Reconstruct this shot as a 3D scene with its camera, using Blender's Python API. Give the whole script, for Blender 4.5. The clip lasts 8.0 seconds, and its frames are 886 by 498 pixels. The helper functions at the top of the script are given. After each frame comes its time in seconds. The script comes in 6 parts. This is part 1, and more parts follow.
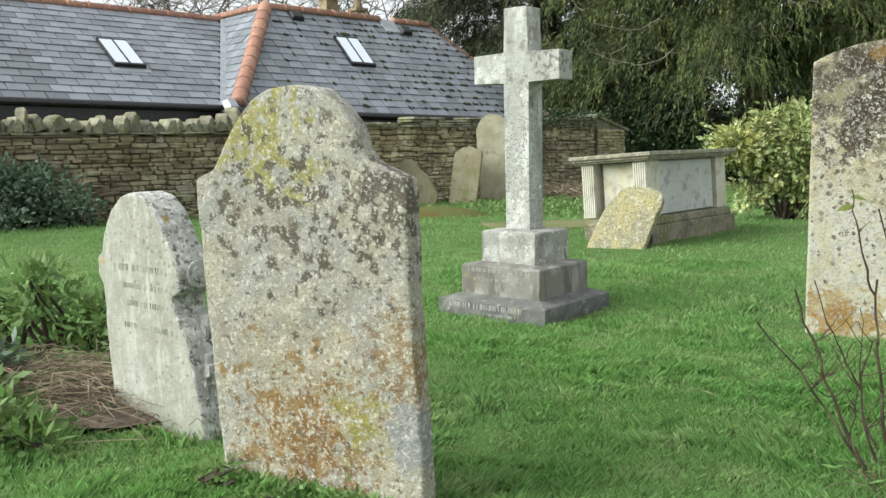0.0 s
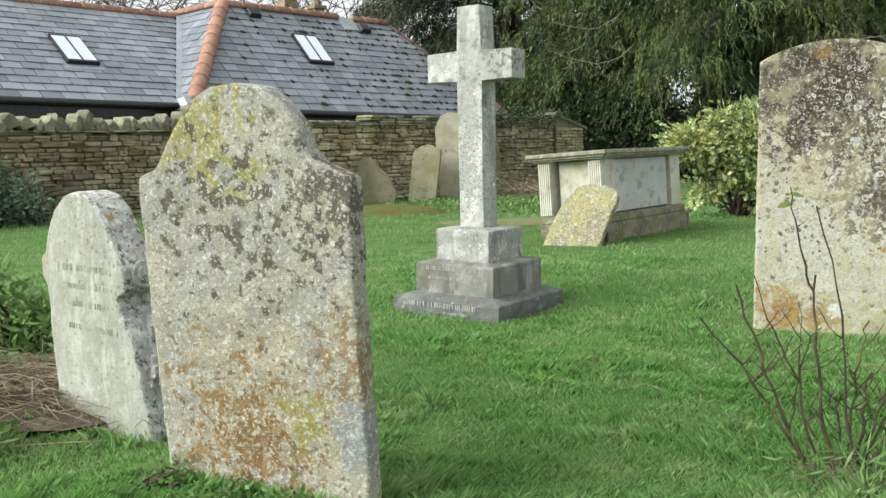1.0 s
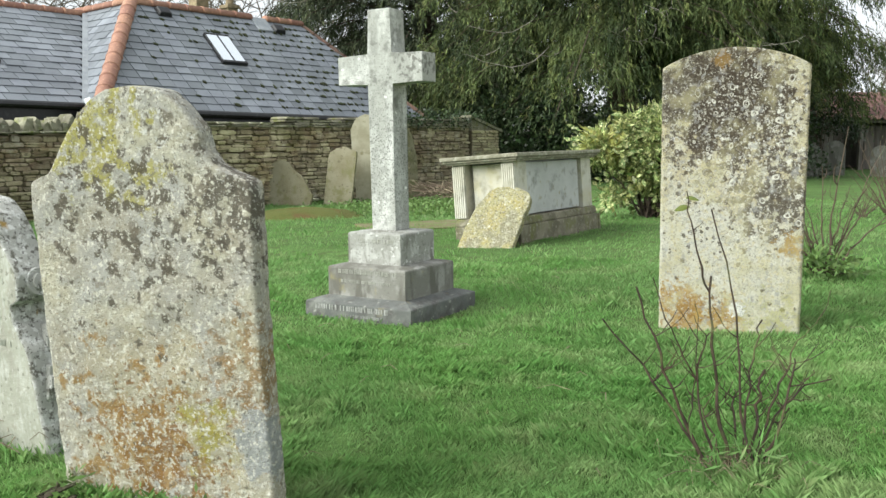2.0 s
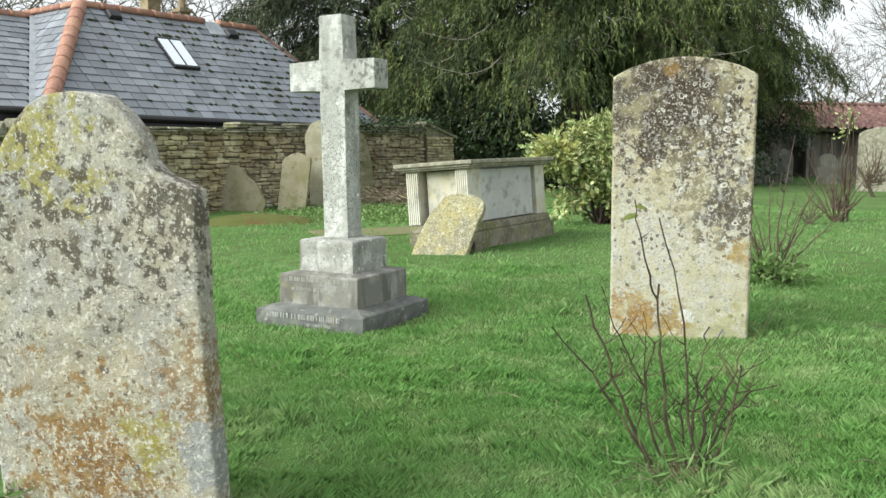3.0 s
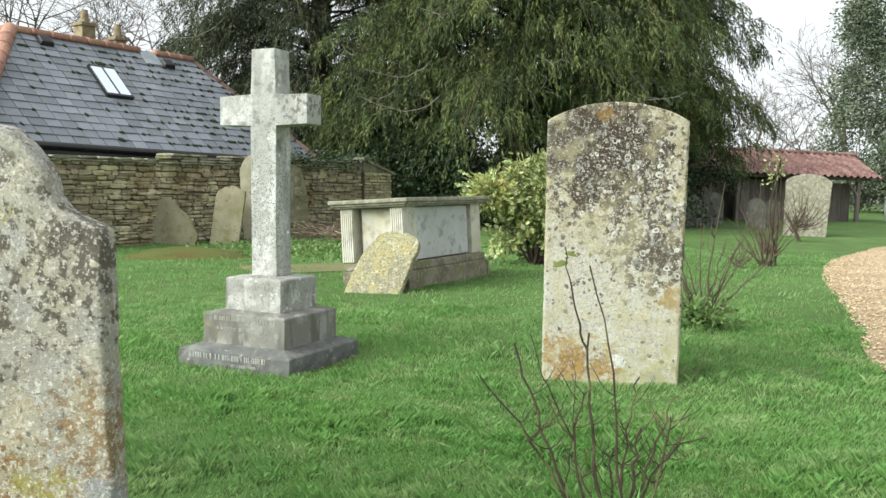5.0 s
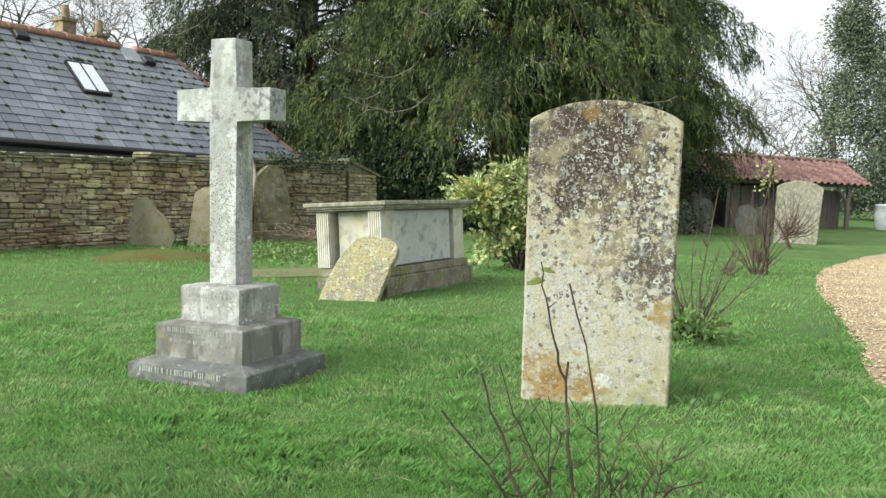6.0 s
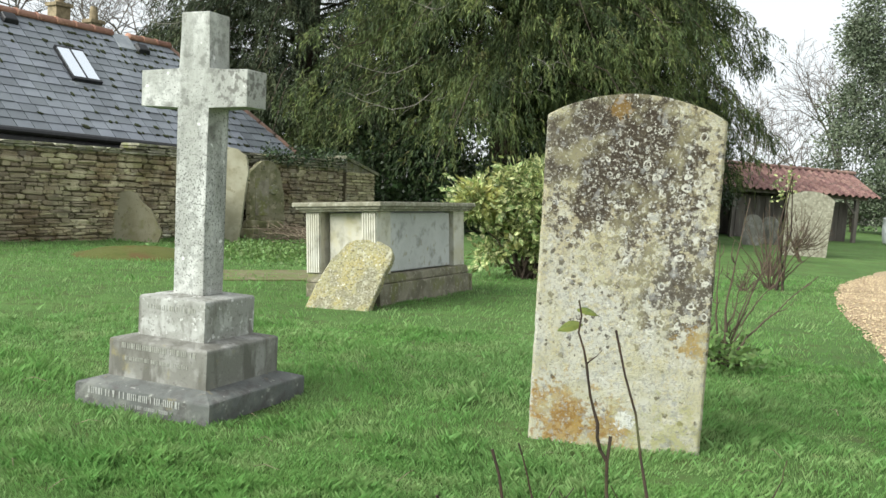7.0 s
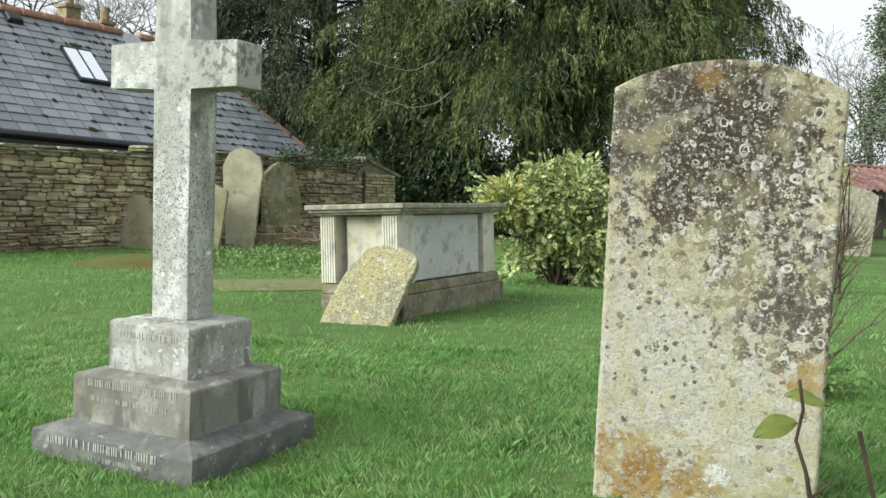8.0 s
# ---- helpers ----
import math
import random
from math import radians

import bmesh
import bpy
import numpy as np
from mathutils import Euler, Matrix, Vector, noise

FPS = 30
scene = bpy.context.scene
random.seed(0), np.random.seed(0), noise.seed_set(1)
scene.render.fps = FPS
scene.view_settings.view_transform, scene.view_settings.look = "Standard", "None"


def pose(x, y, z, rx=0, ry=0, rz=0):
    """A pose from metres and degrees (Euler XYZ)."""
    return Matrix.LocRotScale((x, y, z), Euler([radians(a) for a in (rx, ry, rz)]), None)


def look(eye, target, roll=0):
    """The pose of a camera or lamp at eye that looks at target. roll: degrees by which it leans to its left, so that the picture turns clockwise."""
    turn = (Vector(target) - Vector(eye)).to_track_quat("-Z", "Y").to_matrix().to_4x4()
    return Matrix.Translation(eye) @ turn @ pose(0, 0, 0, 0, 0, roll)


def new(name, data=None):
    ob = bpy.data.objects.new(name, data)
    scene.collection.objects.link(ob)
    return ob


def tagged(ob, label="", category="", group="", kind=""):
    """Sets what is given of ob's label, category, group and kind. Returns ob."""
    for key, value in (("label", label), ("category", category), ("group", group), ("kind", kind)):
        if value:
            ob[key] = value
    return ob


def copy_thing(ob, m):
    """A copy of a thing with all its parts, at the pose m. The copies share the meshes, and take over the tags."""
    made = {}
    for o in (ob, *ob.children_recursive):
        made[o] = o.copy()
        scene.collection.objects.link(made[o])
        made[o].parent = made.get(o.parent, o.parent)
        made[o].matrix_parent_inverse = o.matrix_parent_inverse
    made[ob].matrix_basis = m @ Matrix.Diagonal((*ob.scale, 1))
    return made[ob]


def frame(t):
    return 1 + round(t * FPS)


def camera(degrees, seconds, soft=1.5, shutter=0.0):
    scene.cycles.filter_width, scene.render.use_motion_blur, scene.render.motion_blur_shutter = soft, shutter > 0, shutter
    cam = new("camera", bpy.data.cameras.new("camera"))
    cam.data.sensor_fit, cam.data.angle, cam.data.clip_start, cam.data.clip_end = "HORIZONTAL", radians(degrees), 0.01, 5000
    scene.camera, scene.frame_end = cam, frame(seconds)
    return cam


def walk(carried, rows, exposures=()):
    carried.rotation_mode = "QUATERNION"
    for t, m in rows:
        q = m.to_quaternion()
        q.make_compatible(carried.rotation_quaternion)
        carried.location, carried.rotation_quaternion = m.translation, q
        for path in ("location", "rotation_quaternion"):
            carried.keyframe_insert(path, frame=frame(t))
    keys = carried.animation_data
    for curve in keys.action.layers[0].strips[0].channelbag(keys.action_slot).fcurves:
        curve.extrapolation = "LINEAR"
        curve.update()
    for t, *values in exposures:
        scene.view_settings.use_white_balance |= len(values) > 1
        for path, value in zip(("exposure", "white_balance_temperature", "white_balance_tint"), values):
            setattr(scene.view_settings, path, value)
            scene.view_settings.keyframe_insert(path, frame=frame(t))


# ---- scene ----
cam = camera(51.9, 8.0)
PATH = [
    (0, (0.564, -0.606, 1.155), (0.354, 1.368, 0.913), -0.7),
    (0.5, (0.588, -0.609, 1.155), (0.418, 1.369, 0.912), -0.6),
    (1, (0.616, -0.608, 1.155), (0.489, 1.373, 0.908), -0.7),
    (1.5, (0.642, -0.613, 1.159), (0.614, 1.366, 0.914), -0.6),
    (3, (0.684, -0.592, 1.168), (0.831, 1.383, 0.937), -0.2),
    (3.5, (0.692, -0.58, 1.176), (0.886, 1.4, 0.969), -0.0),
    (4, (0.692, -0.563, 1.188), (0.915, 1.416, 1.002), 0.3),
    (4.5, (0.696, -0.564, 1.188), (0.956, 1.412, 1.025), 0.6),
    (6, (0.884, -0.082, 1.192), (1.191, 1.889, 1.046), 1.8),
    (6.5, (0.958, 0.201, 1.18), (1.243, 2.176, 1.037), 2.5),
    (7, (0.983, 0.621, 1.201), (1.294, 2.592, 1.056), 3.4),
    (7.5, (0.992, 0.961, 1.209), (1.316, 2.929, 1.063), 3.4),
    (8, (1.048, 1.522, 1.167), (1.313, 3.499, 1.024), 2.6),
]
walk(cam, [(t, look(eye, target, roll)) for t, eye, target, roll in PATH], [(0.0, 0.60), (1.5, 0.64), (3.5, 0.69), (4.5, 0.70), (6.0, 0.66), (7.0, 0.61), (8.0, 0.56)])

# ---- world, sun, exposure ----
SUN_AZ, SUN_EL = radians(250), radians(34)      # clockwise from +y: low, behind the eye's left shoulder
world = bpy.data.worlds.new("overcast_sky")
scene.world = world
world.use_nodes = True
wn = world.node_tree.nodes
wl = world.node_tree.links
wn.clear()
w_out, w_bg, w_sky, w_hsv = (wn.new(k) for k in ("ShaderNodeOutputWorld", "ShaderNodeBackground", "ShaderNodeTexSky", "ShaderNodeHueSaturation"))
w_sky.sky_type, w_sky.sun_disc = "NISHITA", False
w_sky.sun_elevation, w_sky.sun_rotation = SUN_EL, SUN_AZ
w_sky.air_density, w_sky.dust_density, w_sky.ozone_density = 1.0, 1.5, 1.0
w_hsv.inputs["Saturation"].default_value = 0.35
w_hsv.inputs["Value"].default_value = 1.0
w_bg.inputs["Strength"].default_value = 0.10
w_mix = wn.new("ShaderNodeMix")                 # an even veil of cloud over most of the sky
w_mix.data_type = "RGBA"
w_mix.inputs["Factor"].default_value = 0.86
w_mix.inputs[7].default_value = (6.9, 7.35, 7.6, 1)
wl.new(w_sky.outputs[0], w_hsv.inputs["Color"])
wl.new(w_hsv.outputs[0], w_mix.inputs[6])
wl.new(w_mix.outputs[2], w_bg.inputs["Color"])
wl.new(w_bg.outputs[0], w_out.inputs["Surface"])
sun = new("sun", bpy.data.lights.new("sun", "SUN"))
sun.data.energy, sun.data.angle, sun.data.color = 4.1, radians(48), (0.95, 0.98, 0.93)
sun.matrix_world = look((0, 0, 30), (-math.sin(SUN_AZ) * math.cos(SUN_EL), -math.cos(SUN_AZ) * math.cos(SUN_EL), 30 - math.sin(SUN_EL)))


# ---- materials ----
def surface(name, base, layers=(), rough=0.9, bump=0.0, bscale=40.0, fine=0.0, metallic=0.0, island=0.0, piece=0.0, through_light=0.0, spec=0.3):
    """A procedural material in world metres. layers: dicts with colour, scale, at, soft, kind (noise, spots, rings),
    mix, near (x, y, z, radius, pull: a patch of its own), stretch. island, piece: change of value from leaf to leaf or piece to piece."""
    m = bpy.data.materials.new(name)
    m.use_nodes = True
    nt = m.node_tree
    n, ln = nt.nodes, nt.links
    bsdf = n["Principled BSDF"]
    bsdf.inputs["Roughness"].default_value = rough
    bsdf.inputs["Metallic"].default_value = metallic
    bsdf.inputs["Specular IOR Level"].default_value = spec
    geo = n.new("ShaderNodeNewGeometry")
    pos = geo.outputs["Position"]

    def val(op, a, b=None, clamp=False):
        k = n.new("ShaderNodeMath")
        k.operation, k.use_clamp = op, clamp
        for i, v in enumerate((a, b)):
            if v is None:
                continue
            if isinstance(v, (int, float)):
                k.inputs[i].default_value = v
            else:
                ln.new(v, k.inputs[i])
        return k.outputs[0]

    def scaled(stretch):
        if stretch == (1, 1, 1):
            return pos
        k = n.new("ShaderNodeVectorMath")
        k.operation = "MULTIPLY"
        ln.new(pos, k.inputs[0])
        k.inputs[1].default_value = stretch
        return k.outputs[0]

    def noisy(scale, detail=6.0, stretch=(1, 1, 1), roughness=0.6):
        k = n.new("ShaderNodeTexNoise")
        k.inputs["Scale"].default_value, k.inputs["Detail"].default_value, k.inputs["Roughness"].default_value = scale, detail, roughness
        ln.new(scaled(stretch), k.inputs["Vector"])
        return k.outputs["Fac"]

    colour = None
    rgb = n.new("ShaderNodeRGB")
    rgb.outputs[0].default_value = (*base, 1)
    colour = rgb.outputs[0]
    for i, la in enumerate(layers):
        kind, scale, at, soft = la.get("kind", "noise"), la["scale"], la.get("at", 0.5), la.get("soft", 0.1)
        if kind == "noise":
            v = noisy(scale, la.get("detail", 6.0), la.get("stretch", (1, 1, 1)))
        else:
            warp = n.new("ShaderNodeTexNoise")
            warp.inputs["Scale"].default_value = scale * 1.5
            ln.new(pos, warp.inputs["Vector"])
            mix = n.new("ShaderNodeVectorMath")
            mix.operation = "MULTIPLY_ADD"
            ln.new(warp.outputs["Color"], mix.inputs[0])
            mix.inputs[1].default_value = (0.55 / scale,) * 3
            ln.new(pos, mix.inputs[2])
            k = n.new("ShaderNodeTexVoronoi")
            k.inputs["Scale"].default_value = scale
            k.inputs["Randomness"].default_value = 1.0
            ln.new(mix.outputs[0], k.inputs["Vector"])
            if kind == "rings":
                v = val("SUBTRACT", 0.6, val("MULTIPLY", val("ABSOLUTE", val("SUBTRACT", k.outputs["Distance"], 0.27)), 4.0))
                sep = n.new("ShaderNodeSeparateColor")
                ln.new(k.outputs["Color"], sep.inputs[0])
                v = val("MULTIPLY", v, val("GREATER_THAN", sep.outputs[0], la.get("keep", 0.7)))
            else:
                sep = n.new("ShaderNodeSeparateColor")
                ln.new(k.outputs["Color"], sep.inputs[0])
                v = val("SUBTRACT", val("MULTIPLY", sep.outputs[0], la.get("grow", 0.9)), k.outputs["Distance"])
                v = val("ADD", v, val("MULTIPLY", val("SUBTRACT", noisy(scale * 2.2, 6.0), 0.5), 1.0))
        if "near" in la:
            x, y, z, radius, pull = la["near"]
            d = n.new("ShaderNodeVectorMath")
            d.operation = "DISTANCE"
            ln.new(pos, d.inputs[0])
            d.inputs[1].default_value = (x, y, z)
            fall = val("SUBTRACT", 1.0, val("DIVIDE", d.outputs["Value"], radius))
            fall = val("MAXIMUM", fall, -1.0)
            v = val("ADD", v, val("MULTIPLY", fall, pull))
        fac = n.new("ShaderNodeMapRange")
        fac.interpolation_type = "SMOOTHSTEP"
        ln.new(v, fac.inputs["Value"])
        fac.inputs["From Min"].default_value, fac.inputs["From Max"].default_value = at - soft, at + soft
        fac.inputs["To Max"].default_value = la.get("mix", 1.0)
        mixer = n.new("ShaderNodeMix")
        mixer.data_type = "RGBA"
        ln.new(fac.outputs[0], mixer.inputs["Factor"])
        ln.new(colour, mixer.inputs[6])
        mixer.inputs[7].default_value = (*la["colour"], 1)
        colour = mixer.outputs[2]
    for amount, source in ((island, geo.outputs["Random Per Island"]), (piece, None)):
        if amount:
            if source is None:
                source = n.new("ShaderNodeObjectInfo").outputs["Random"]
            k = n.new("ShaderNodeHueSaturation")
            ln.new(val("ADD", 1.0 - amount, val("MULTIPLY", source, 2 * amount)), k.inputs["Value"])
            ln.new(val("ADD", 0.5 - 0.04 * amount, val("MULTIPLY", source, 0.08 * amount)), k.inputs["Hue"])
            ln.new(colour, k.inputs["Color"])
            colour = k.outputs[0]
    ln.new(colour, bsdf.inputs["Base Color"])
    if bump:
        h = noisy(bscale, 8.0, roughness=0.65)
        if fine:
            h = val("ADD", h, val("MULTIPLY", noisy(bscale * 6, 4.0), fine))
        k = n.new("ShaderNodeBump")
        k.inputs["Strength"].default_value, k.inputs["Distance"].default_value = min(1.0, bump), 0.6 / bscale
        ln.new(h, k.inputs["Height"])
        ln.new(k.outputs[0], bsdf.inputs["Normal"])
    if through_light:
        tr = n.new("ShaderNodeBsdfTranslucent")
        ln.new(colour, tr.inputs["Color"])
        ms = n.new("ShaderNodeMixShader")
        ms.inputs[0].default_value = through_light
        ln.new(bsdf.outputs[0], ms.inputs[1])
        ln.new(tr.outputs[0], ms.inputs[2])
        ln.new(ms.outputs[0], n["Material Output"].inputs["Surface"])
    return m


def L(colour, scale, at=0.5, soft=0.1, **more):
    return dict(colour=colour, scale=scale, at=at, soft=soft, **more)


M = {}
M["soil_grass"] = surface("lawn_ground", (0.088, 0.172, 0.040), [L((0.060, 0.125, 0.027), 1.3, 0.5, 0.2), L((0.11, 0.20, 0.050), 0.45, 0.55, 0.15), L((0.075, 0.11, 0.03), 5.0, 0.56, 0.1), L((0.08, 0.08, 0.036), 3.0, 0.70, 0.08)], 1.0, 0.8, 25, 0.6)
M["blade"] = surface("grass_blade", (0.178, 0.338, 0.094), [L((0.134, 0.29, 0.074), 0.9, 0.5, 0.2), L((0.21, 0.35, 0.125), 0.5, 0.54, 0.14), L((0.28, 0.40, 0.16), 2.6, 0.57, 0.10), L((0.38, 0.37, 0.18), 6.0, 0.70, 0.06)], 0.6, island=0.24, through_light=0.45)
M["gravel_bed"] = surface("gravel_bed", (0.42, 0.32, 0.20), [L((0.30, 0.22, 0.13), 30, 0.5, 0.2), L((0.55, 0.45, 0.31), 90, 0.6, 0.1)], 1.0, 1.0, 60, 0.6)
M["pebble"] = surface("gravel_pebble", (0.48, 0.37, 0.24), [L((0.36, 0.27, 0.17), 8, 0.5, 0.2)], 0.85, island=0.45)
M["wall_stone"] = surface("coursed_rubble_stone", (0.38, 0.335, 0.22), [L((0.27, 0.205, 0.12), 0.7, 0.52, 0.12), L((0.49, 0.43, 0.29), 3.0, 0.56, 0.12), L((0.55, 0.52, 0.42), 1.6, 0.62, 0.06, mix=0.7), L((0.13, 0.11, 0.075), 11.0, 0.62, 0.08, mix=0.7), L((0.17, 0.16, 0.06), 1.3, 0.60, 0.1, mix=0.7), L((0.10, 0.085, 0.06), 0.9, 0.64, 0.07, mix=0.75, stretch=(1, 1, 2.2))], 0.95, 0.8, 35, 0.5, island=0.30, piece=0.30)
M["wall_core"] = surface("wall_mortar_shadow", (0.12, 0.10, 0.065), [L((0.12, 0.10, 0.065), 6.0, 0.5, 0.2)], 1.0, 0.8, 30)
M["coping"] = surface("weathered_coping", (0.28, 0.265, 0.195), [L((0.17, 0.16, 0.115), 5, 0.5, 0.15), L((0.16, 0.17, 0.06), 7, 0.58, 0.1), L((0.42, 0.41, 0.34), 22, 0.64, 0.06)], 0.95, 0.9, 30, 0.5, island=0.3, piece=0.3)
M["slate"] = surface("blue_grey_slate", (0.185, 0.202, 0.222), [L((0.15, 0.163, 0.185), 1.1, 0.5, 0.15), L((0.20, 0.215, 0.235), 14, 0.62, 0.1, mix=0.5), L((0.05, 0.055, 0.04), 5.0, 0.70, 0.04, mix=0.7)], 0.48, 0.25, 60, island=0.24, piece=0.24, spec=0.5)
M["roof_bed"] = surface("roof_underlay", (0.05, 0.055, 0.065), [L((0.03, 0.03, 0.04), 4, 0.5, 0.2)], 0.9)
M["moss"] = surface("roof_moss", (0.035, 0.04, 0.02), [L((0.07, 0.08, 0.03), 30, 0.6, 0.1)], 1.0, 0.8, 90, island=0.3)
M["terracotta"] = surface("orange_ridge_tile", (0.36, 0.19, 0.14), [L((0.28, 0.14, 0.10), 5, 0.5, 0.2), L((0.55, 0.30, 0.19), 17, 0.62, 0.1), L((0.14, 0.10, 0.07), 6, 0.66, 0.08, mix=0.7)], 0.75, 0.3, 60, island=0.15, piece=0.15)
M["old_hip"] = surface("dark_weathered_hip_tile", (0.11, 0.06, 0.045), [L((0.06, 0.045, 0.035), 5, 0.5, 0.2), L((0.20, 0.11, 0.08), 14, 0.64, 0.08)], 0.85, 0.3, 60, island=0.2, piece=0.2)
M["pantile"] = surface("red_clay_pantile", (0.33, 0.19, 0.165), [L((0.25, 0.14, 0.12), 1.7, 0.5, 0.2), L((0.17, 0.12, 0.10), 6, 0.6, 0.1), L((0.40, 0.25, 0.21), 9, 0.66, 0.08)], 0.8, 0.3, 40, island=0.3, piece=0.3)
M["lead"] = surface("grey_lead", (0.38, 0.40, 0.42), [L((0.27, 0.29, 0.31), 6, 0.5, 0.2)], 0.55, 0.2, 20, metallic=0.4)
M["gutter"] = surface("black_gutter", (0.012, 0.012, 0.013), [L((0.03, 0.03, 0.03), 9, 0.6, 0.1)], 0.4, spec=0.5)
M["dark_frame"] = surface("black_metal_frame", (0.015, 0.015, 0.017), [L((0.035, 0.035, 0.035), 20, 0.6, 0.1)], 0.45)
M["stucco"] = surface("stone_house_wall", (0.32, 0.27, 0.18), [L((0.24, 0.2, 0.13), 3, 0.5, 0.2)], 0.95, 0.5, 25)
M["chimney_brick"] = surface("buff_chimney_stone", (0.34, 0.27, 0.17), [L((0.20, 0.16, 0.10), 7, 0.5, 0.15)], 0.95, 0.6, 25)

# the two tall headstones carry lichen in patches of their own
M["old_limestone"] = surface("lichened_oolite", (0.54, 0.51, 0.395), [
    L((0.62, 0.59, 0.47), 24, 0.51, 0.08, mix=0.8, detail=12.0),
    L((0.44, 0.435, 0.415), 5.0, 0.50, 0.07, mix=0.8, near=(-0.10, 2.05, 0.85, 0.55, 0.08), detail=10.0),
    L((0.40, 0.36, 0.27), 9, 0.55, 0.12, mix=0.6, detail=9.0),
    L((0.45, 0.37, 0.22), 7, 0.58, 0.15, mix=0.4, near=(-0.10, 2.04, 0.36, 0.55, 0.20)),
    L((0.36, 0.21, 0.06), 15, 0.60, 0.05, mix=0.85, near=(-0.17, 2.07, 0.24, 0.32, 0.17)),
    L((0.25, 0.125, 0.032), 34, 0.61, 0.05, mix=0.85, near=(-0.14, 2.05, 0.22, 0.30, 0.16), detail=9.0),
    L((0.29, 0.16, 0.045), 24, 0.60, 0.06, mix=0.75, near=(0.203, 1.93, 0.49, 0.205, 0.18)),
    L((0.42, 0.38, 0.07), 15, 0.60, 0.05, mix=0.8, near=(-0.30, 2.125, 1.21, 0.22, 0.24)),
    L((0.46, 0.42, 0.11), 18, 0.60, 0.05, mix=0.8, near=(-0.123, 2.05, 1.039, 0.10, 0.26)),
    L((0.39, 0.35, 0.07), 20, 0.60, 0.06, mix=0.8, near=(0.045, 1.995, 0.304, 0.121, 0.24)),
    L((0.24, 0.22, 0.175), 52, 0.68, 0.05, mix=0.7, near=(-0.141, 2.06, 1.03, 0.698, 0.10), detail=10.0),
    L((0.70, 0.68, 0.58), 40, 0.60, 0.04, mix=0.7, detail=12.0),
    L((0.17, 0.145, 0.105), 26, 0.655, 0.03, mix=0.85, detail=12.0),
    L((0.66, 0.63, 0.50), 24, 0.44, 0.05, kind="rings", keep=0.72, mix=0.6, near=(0.02, 2.0, 0.62, 0.45, 0.12)),
    L((0.11, 0.092, 0.066), 20, 0.605, 0.03, mix=0.9, near=(-0.20, 2.085, 0.98, 0.36, 0.12), detail=12.0),
    L((0.20, 0.17, 0.125), 12, 0.655, 0.04, mix=0.75, near=(-0.05, 2.04, 1.12, 0.45, 0.08), detail=12.0),
    L((0.10, 0.085, 0.065), 19, 0.61, 0.025, mix=0.85, near=(0.166, 1.944, 0.985, 0.24, 0.19), detail=12.0),
    L((0.12, 0.11, 0.09), 34, 0.50, 0.05, kind="spots", mix=0.8, grow=0.74),
    L((0.67, 0.655, 0.59), 48, 0.65, 0.04, mix=0.85, detail=8.0),
    L((0.73, 0.725, 0.68), 62, 0.66, 0.03, mix=0.85, near=(-0.095, 2.05, 1.272, 0.465, 0.07), detail=10.0),
    L((0.35, 0.365, 0.36), 22, 0.55, 0.05, mix=0.9, near=(0.203, 1.93, 0.286, 0.112, 0.42)),
    L((0.56, 0.56, 0.52), 60, 0.62, 0.05, mix=0.7, near=(0.203, 1.93, 0.286, 0.186, 0.1)),
    L((0.27, 0.24, 0.18), 110, 0.59, 0.05, mix=0.6, detail=8.0),
    L((0.76, 0.74, 0.64), 75, 0.585, 0.035, mix=0.8, detail=8.0),
    L((0.15, 0.13, 0.095), 90, 0.635, 0.03, mix=0.75, detail=6.0),
], 0.95, 1.0, 45, 0.9)
